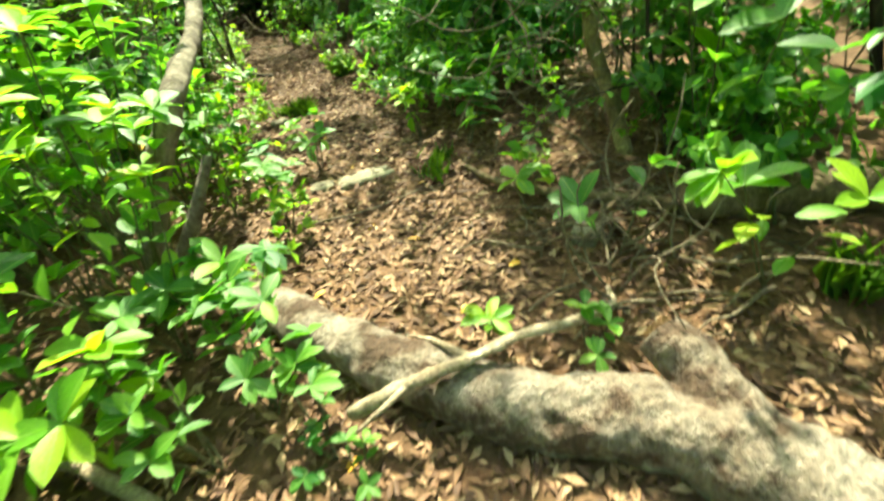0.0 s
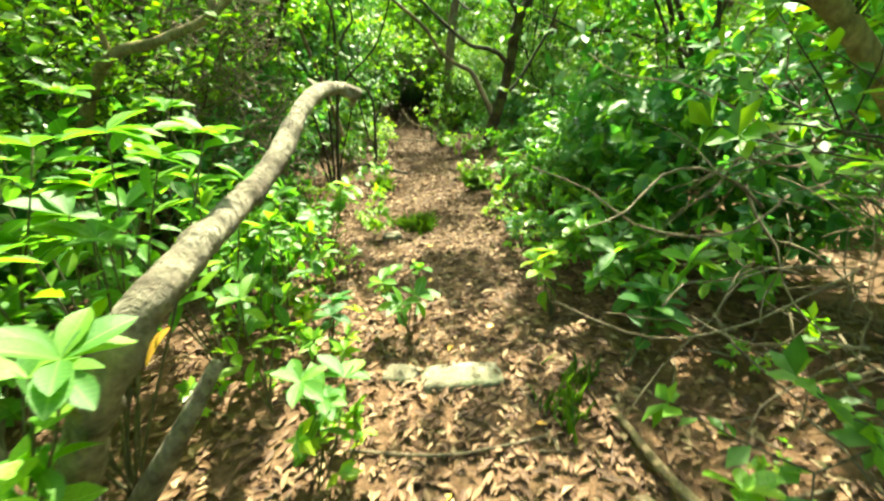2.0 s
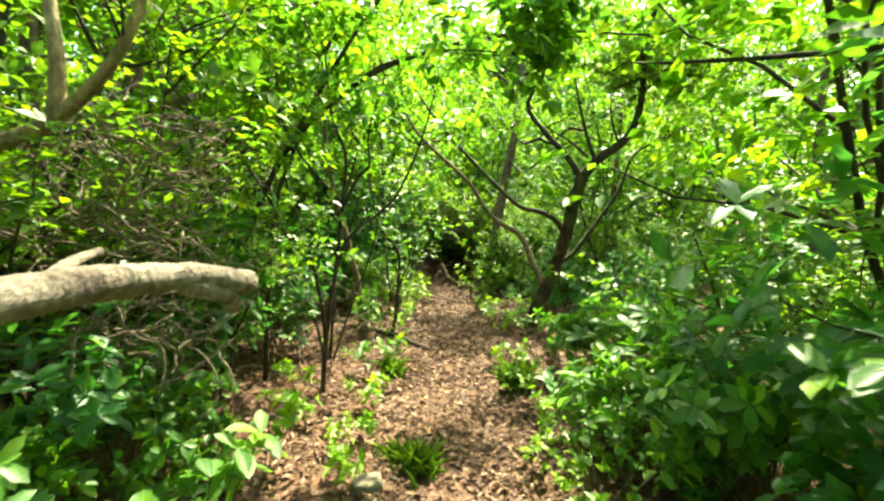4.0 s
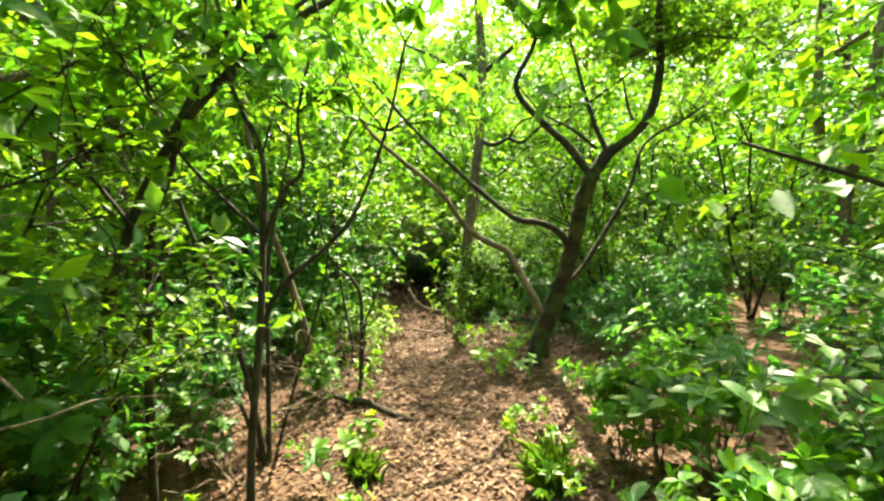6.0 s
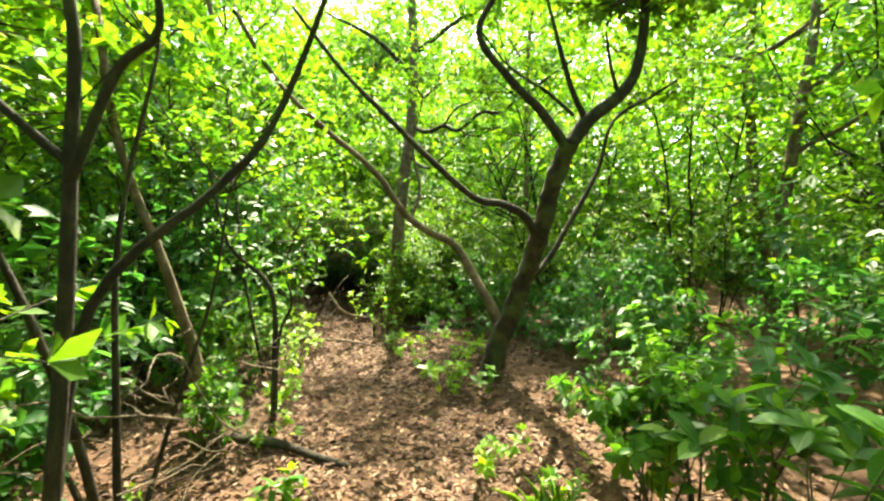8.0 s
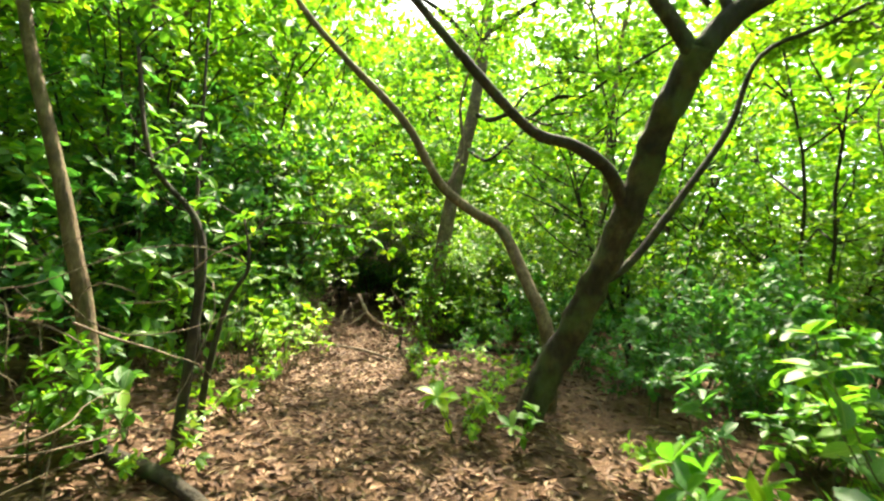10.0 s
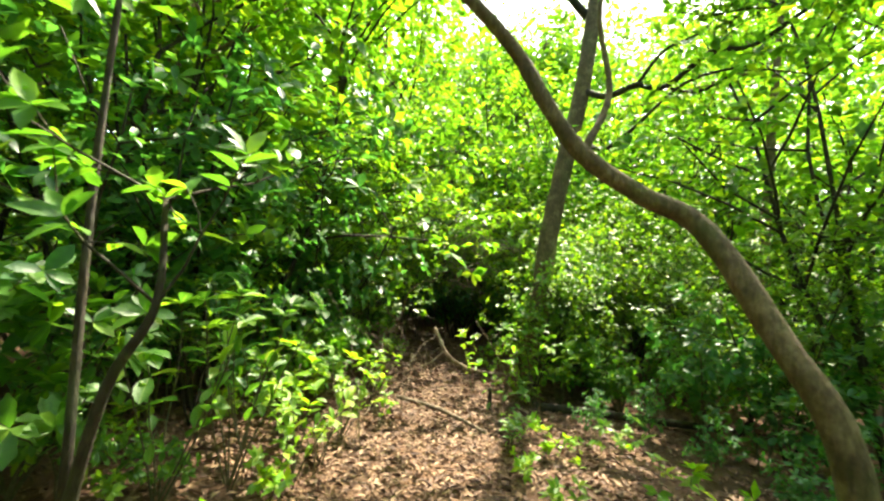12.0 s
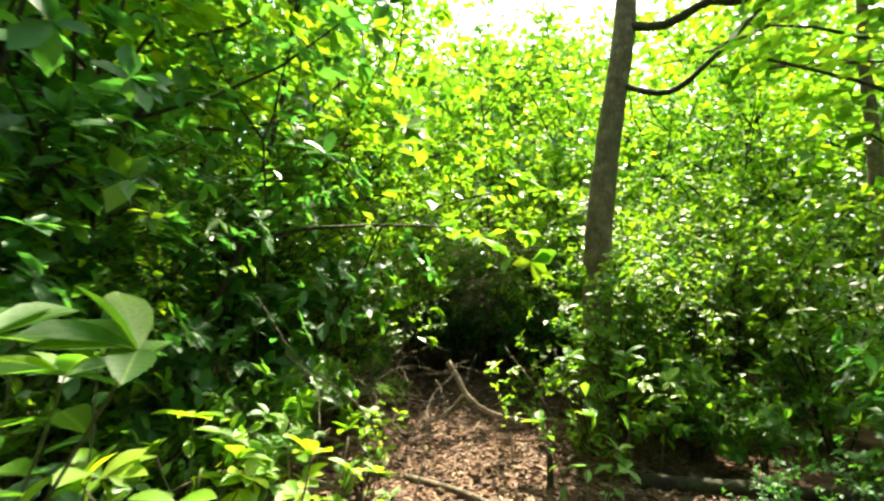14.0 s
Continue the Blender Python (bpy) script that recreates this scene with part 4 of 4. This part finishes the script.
def far_woods():
    """The leafy distance all round."""
    rng = random.Random(77)
    sites = []
    while len(sites) < 175000:
        a = radians(rng.uniform(-30, 210)) if rng.random() < 0.85 else rng.uniform(0, 2 * math.pi)
        r = 9 + 19 * rng.random() ** 1.5
        z = rng.random() ** 1.2 * (7 + 0.4 * r)
        x, y = r * math.cos(a), 5 + r * 1.15 * math.sin(a)
        lump = noise.noise((x * 0.7, y * 0.7, z * 0.9)) + 0.5 * noise.noise((x * 2.1, y * 2.1, z * 2.1))
        if lump < -0.3 + 0.012 * z or y > 6 and z > 2.8 + 1.3 * (r - 9):
            continue
        sites.append((Vector((x, y, z)), rnd_dir(rng, 0.3), Vector((0, 0, 1)) + rnd_dir(rng) * 0.7, rng.uniform(0.13, 0.3) * (r / 10)))
    # the deep woods behind, in larger sprays
    for _ in range(17000):
        a, r, z = rng.uniform(0, 2 * math.pi), rng.uniform(23, 34), rng.random() ** 1.25 * 13
        x, y = r * math.cos(a), 5 + r * math.sin(a)
        if noise.noise((x * 0.4, y * 0.4, z * 0.5)) < -0.45 + 0.05 * z:
            continue
        sites.append((Vector((x, y, z)), rnd_dir(rng, 0.3), Vector((0, 0, 1)) + rnd_dir(rng) * 0.8, rng.uniform(0.7, 1.3)))
    ob = new("far_woods", leaves_mesh("far_woods", sites, BLADE_SMALL, M_CANOPY))
    tagged(ob, "sunlit green woods closing the distance", "woods", kind="stuff")


far_woods()


# ---- saplings, each leaf on its own ----
def leaf_blade(name, material, template=BLADE_FINE):
    return mesh_from(name, template[0].tolist(), template[1], material)


LEAF_GREEN = leaf_blade("leaf_green", M_BROAD_NEAR)
LEAF_YOUNG = leaf_blade("leaf_young", M_YOUNG_NEAR)
LEAF_DEEP = leaf_blade("leaf_deep", M_DEEP_NEAR)
LEAF_OLD = leaf_blade("leaf_old", M_YELLOW)


def leaf_part(root, me, p, d, n, s):
    x, y, z = blade_frame(d, n)
    m = Matrix((x, y, z)).transposed().to_4x4()
    m = Matrix.Translation(p) @ m @ Matrix.Scale(s, 4)
    part("leaf", me, root, m=m)


def sapling(seed, x, y, stems, size, me, gap, whorl, label, droop=0.2, r=0.005, old=0, bare=0.3, name="sapling"):
    """stems: lines from the ground point, as offsets."""
    rng = random.Random(seed)
    root = thing(name, label, "sapling", at=(x, y, ground_z(x, y) - 0.01))
    for pts in stems:
        line = smooth_line(pts, 4)
        part("stem", Pile().tube(line, r, r * 0.45, 6).mesh("stem", M_STEM), root)
        sites = []
        twig_leaves(rng, sites, line[int(len(line) * bare):], size, gap, whorl, droop)
        for k, (p, d, n, s) in enumerate(sites):
            leaf_part(root, LEAF_OLD if k < old else me, p, d, n, s)
    return root


def fan(seed, count, height, spread, bend=0.12):
    """Stem lines that rise and part from one root."""
    rng = random.Random(seed)
    out = []
    for k in range(count):
        d = Vector((0, 0, 1)) + rnd_dir(rng, 0.9) * spread
        out.append(wander(rng, Vector((rng.uniform(-0.02, 0.02), rng.uniform(-0.02, 0.02), 0)), d, height * rng.uniform(0.65, 1.0), 5, bend, 0.03))
    return out


# LEAF_YOUNG and LEAF_DEEP also put some sun and shade into the leaf colour
FRESH = "fresh green sapling with glossy oval leaves"
LIGHT = "yellow green young sapling catching the sun"
SHADE = "dark green sapling in the shade"
ROWS = [
    (-0.27, -2.66, 7, 0.5, 0.45, 0.1, LEAF_GREEN, FRESH), (-0.1, -2.92, 3, 0.16, 0.6, 0.06, LEAF_DEEP, SHADE),
    (0.56, -2.62, 2, 0.2, 0.5, 0.09, LEAF_YOUNG, LIGHT), (0.86, -2.88, 3, 0.2, 0.7, 0.085, LEAF_GREEN, FRESH),
    (1.85, -2.3, 5, 1.15, 0.3, 0.18, LEAF_GREEN, FRESH),
    (1.25, -2.5, 2, 0.45, 0.5, 0.13, LEAF_GREEN, FRESH), (1.55, -2.95, 3, 0.7, 0.5, 0.15, LEAF_YOUNG, LIGHT),
    (1.1, -1.83, 3, 0.34, 0.45, 0.12, LEAF_YOUNG, LIGHT), (-0.17, -1.45, 4, 0.55, 0.18, 0.12, LEAF_GREEN, FRESH),
    (-0.3, -0.75, 3, 0.35, 0.3, 0.1, LEAF_DEEP, SHADE), (0.08, -0.5, 5, 0.42, 0.35, 0.12, LEAF_GREEN, FRESH),
    (0.92, -0.3, 5, 0.42, 0.4, 0.13, LEAF_YOUNG, LIGHT), (1.3, -0.75, 4, 0.6, 0.3, 0.15, LEAF_GREEN, FRESH),
    (1.12, -0.95, 4, 0.42, 0.5, 0.14, LEAF_DEEP, SHADE), (1.25, -0.2, 4, 0.8, 0.35, 0.15, LEAF_GREEN, FRESH),
    (-0.6, 0.35, 5, 0.7, 0.4, 0.13, LEAF_GREEN, FRESH), (-0.85, 1.3, 4, 0.55, 0.5, 0.12, LEAF_YOUNG, LIGHT),
    (1.05, 1.3, 5, 0.8, 0.45, 0.13, LEAF_GREEN, FRESH), (1.0, 2.2, 5, 0.7, 0.45, 0.13, LEAF_DEEP, SHADE),
    (0.5, 5.6, 4, 0.42, 0.5, 0.12, LEAF_YOUNG, LIGHT), (0.85, 5.45, 4, 0.3, 0.5, 0.09, LEAF_GREEN, FRESH),
    (-1.25, 5.15, 5, 0.45, 0.6, 0.14, LEAF_GREEN, FRESH), (-1.4, 6.2, 5, 1.05, 0.3, 0.125, LEAF_GREEN, FRESH),
    (-1.55, 7.5, 5, 0.7, 0.5, 0.13, LEAF_YOUNG, LIGHT), (-1.5, 7.0, 5, 1.2, 0.3, 0.12, LEAF_DEEP, SHADE),
    (-1.35, 8.4, 5, 0.5, 0.5, 0.11, LEAF_YOUNG, LIGHT), (0.0, 8.6, 4, 0.6, 0.4, 0.11, LEAF_GREEN, FRESH),
    (0.35, 9.2, 5, 0.95, 0.4, 0.12, LEAF_GREEN, FRESH), (0.2, 9.9, 4, 0.9, 0.35, 0.11, LEAF_YOUNG, LIGHT),
    (-0.35, 9.9, 3, 0.85, 0.25, 0.09, LEAF_YOUNG, LIGHT), (1.2, 3.4, 6, 0.85, 0.4, 0.15, LEAF_GREEN, FRESH),
    (1.5, 2.9, 6, 0.95, 0.4, 0.16, LEAF_GREEN, FRESH), (1.75, 3.5, 6, 0.95, 0.4, 0.15, LEAF_DEEP, SHADE),
    (2.2, 3.0, 6, 1.0, 0.4, 0.15, LEAF_DEEP, SHADE),
    (2.0, 4.2, 6, 1.0, 0.4, 0.14, LEAF_GREEN, FRESH), (1.9, 5.0, 5, 0.6, 0.6, 0.14, LEAF_DEEP, SHADE),
    (-1.25, 6.5, 6, 1.1, 0.25, 0.125, LEAF_GREEN, FRESH), (-1.05, 7.15, 4, 0.75, 0.4, 0.1, LEAF_YOUNG, LIGHT),
    (-0.12, -2.8, 4, 0.5, 0.3, 0.085, LEAF_GREEN, FRESH), (-0.43, -2.85, 5, 0.5, 0.45, 0.09, LEAF_GREEN, FRESH),
    (-0.75, -2.5, 6, 0.6, 0.45, 0.1, LEAF_GREEN, FRESH), (-0.3, -2.35, 4, 0.5, 0.35, 0.095, LEAF_DEEP, SHADE),
    (-0.6, -2.3, 6, 1.1, 0.22, 0.125, LEAF_YOUNG, LIGHT), (-0.02, -3.02, 3, 0.18, 0.5, 0.05, LEAF_GREEN, FRESH),
    (-0.45, -1.2, 5, 0.85, 0.25, 0.11, LEAF_GREEN, FRESH), (-0.55, -0.65, 5, 0.9, 0.3, 0.11, LEAF_GREEN, FRESH),
    (1.15, 0.5, 6, 0.45, 0.5, 0.1, LEAF_DEEP, SHADE), (0.95, 0.9, 5, 0.35, 0.5, 0.09, LEAF_DEEP, SHADE),
    (-1.05, 6.8, 6, 0.5, 0.5, 0.08, LEAF_YOUNG, LIGHT), (-1.35, 7.2, 6, 0.5, 0.5, 0.08, LEAF_YOUNG, LIGHT),
    (-1.15, 7.7, 6, 0.55, 0.5, 0.08, LEAF_YOUNG, LIGHT), (-1.6, 7.8, 6, 0.6, 0.5, 0.085, LEAF_YOUNG, LIGHT),
    (-1.3, 8.9, 6, 0.6, 0.5, 0.085, LEAF_YOUNG, LIGHT), (-1.75, 8.5, 5, 0.5, 0.5, 0.08, LEAF_GREEN, FRESH),
    (-1.0, 8.2, 4, 0.3, 0.5, 0.07, LEAF_YOUNG, LIGHT), (-1.55, 9.6, 6, 0.6, 0.5, 0.09, LEAF_YOUNG, LIGHT),
    (0.1, 7.9, 3, 0.3, 0.4, 0.08, LEAF_GREEN, FRESH), (0.6, 9.4, 5, 0.8, 0.35, 0.11, LEAF_YOUNG, LIGHT),
    (-0.7, 3.9, 3, 0.35, 0.5, 0.1, LEAF_DEEP, SHADE), (-0.85, 3.4, 3, 0.4, 0.5, 0.12, LEAF_GREEN, FRESH),
]
for i, (x, y, n, h, sp, size, me, label) in enumerate(ROWS):
    sapling(300 + i, x, y, fan(400 + i, n, h, sp), size, me, size * 0.74, 6, label)

# the leafy bush that grows over the crooked limb
for i, (x, y, h, n) in enumerate(((-0.78, -1.6, 1.3, 9), (-0.72, -2.05, 1.3, 9), (-1.0, -1.95, 1.5, 9), (-1.1, -1.2, 1.45, 8), (-0.75, -0.95, 1.25, 8), (-1.3, -2.5, 1.2, 7), (-0.95, -2.6, 0.8, 6), (-0.62, -2.75, 0.55, 5), (-0.9, -3.1, 0.6, 5), (-0.45, -2.3, 0.5, 4))):
    sapling(350 + i, x, y, fan(450 + i, n, h, 0.3), 0.13, LEAF_YOUNG if i == 7 else LEAF_GREEN, 0.07, 7, "leafy bush with glossy oval leaves, some yellowing", r=0.006, old=1 if i == 0 else 0, bare=0.45, name="leafy_bush")


def dry_stalk(seed, x, y, height, lean):
    """A leafless tan stalk with a bent tip."""
    rng = random.Random(seed)
    root = thing("dry_stalk", "thin tan dead stalk standing in the litter", "stalk", at=(x, y, ground_z(x, y) - 0.01), group="dry stalks")
    line = wander(rng, Vector((0, 0, 0)), Vector((lean, rng.uniform(-0.2, 0.2), 1)), height, 6, 0.12)
    part("stalk", Pile().tube(smooth_line(line, 2), 0.006, 0.003, 5).mesh("stalk", M_DEADWOOD), root)
    for k in (3, 4):
        tw = wander(rng, line[k], rnd_dir(rng, 0.4) + Vector((0, 0, 0.4)), height * 0.3, 3, 0.3)
        part("side_twig", Pile().tube(tw, 0.003, 0.0015, 4).mesh("side_twig", M_DEADWOOD), root)


for i, (x, y, h, lean) in enumerate(((-0.95, 7.6, 0.5, -0.2), (-1.1, 7.9, 0.6, 0.2), (-1.3, 8.1, 0.5, -0.4), (-0.9, 8.5, 0.6, 0.1), (-1.2, 8.7, 0.5, 0.3), (-1.4, 7.4, 0.5, -0.1), (-1.5, 9.1, 0.7, 0.4), (-1.25, 9.6, 0.6, -0.3), (-1.0, 6.9, 0.4, 0.2), (-1.7, 9.7, 0.6, -0.2), (0.05, 10.4, 0.9, -0.35), (0.2, 10.1, 0.8, -0.2))):
    dry_stalk(700 + i, x, y, h, lean)


def grass_tuft(seed, x, y, height, count):
    rng = random.Random(seed)
    root = thing("grass_tuft", "tuft of thin green grass in the litter", "grass", at=(x, y, ground_z(x, y) - 0.01))
    tmpl = blade([(0.3, 1.0), (0.65, 0.85)], 0.013, 0.2, 0.45)
    sites = []
    for _ in range(count):
        d = (Vector((0, 0, 1)) + rnd_dir(rng, 0.9) * rng.uniform(0.1, 0.7)).normalized()
        sites.append((Vector((rng.gauss(0, 0.05), rng.gauss(0, 0.05), 0)), d, rnd_dir(rng, 0.9), height * rng.uniform(0.5, 1.1)))
    tagged(part("blade_clump", leaves_mesh("blade_clump", sites, tmpl, M_GRASS), root), kind="stuff")


for i, (x, y, h, n) in enumerate(((0.02, 1.75, 0.22, 140), (-0.15, 1.9, 0.18, 60), (0.68, 3.35, 0.3, 150), (0.75, 3.6, 0.25, 70), (-0.62, 3.6, 0.25, 80), (0.8, -1.2, 0.14, 50), (0.9, -1.0, 0.12, 50), (1.75, -3.1, 0.25, 40))):
    grass_tuft(500 + i, x, y, h, n)

# bright fallen leaves lying on the path
rng = random.Random(9)
for i in range(26):
    y = rng.uniform(-3.0, 4.0)
    x = path_x(y) + rng.uniform(-0.6, 0.6)
    xx, yy, zz = blade_frame(rnd_dir(rng, 0.9), Vector((0, 0, 1)) + rnd_dir(rng) * 0.3)
    ob = new("fallen_leaf", LEAF_OLD)
    ob.matrix_basis = Matrix.Translation((x, y, ground_z(x, y) + 0.018)) @ Matrix((xx, yy, zz)).transposed().to_4x4() @ Matrix.Scale(rng.uniform(0.05, 0.08), 4)
    tagged(ob, "yellow fallen leaf lying on the brown litter", "leaf", "yellow fallen leaves")
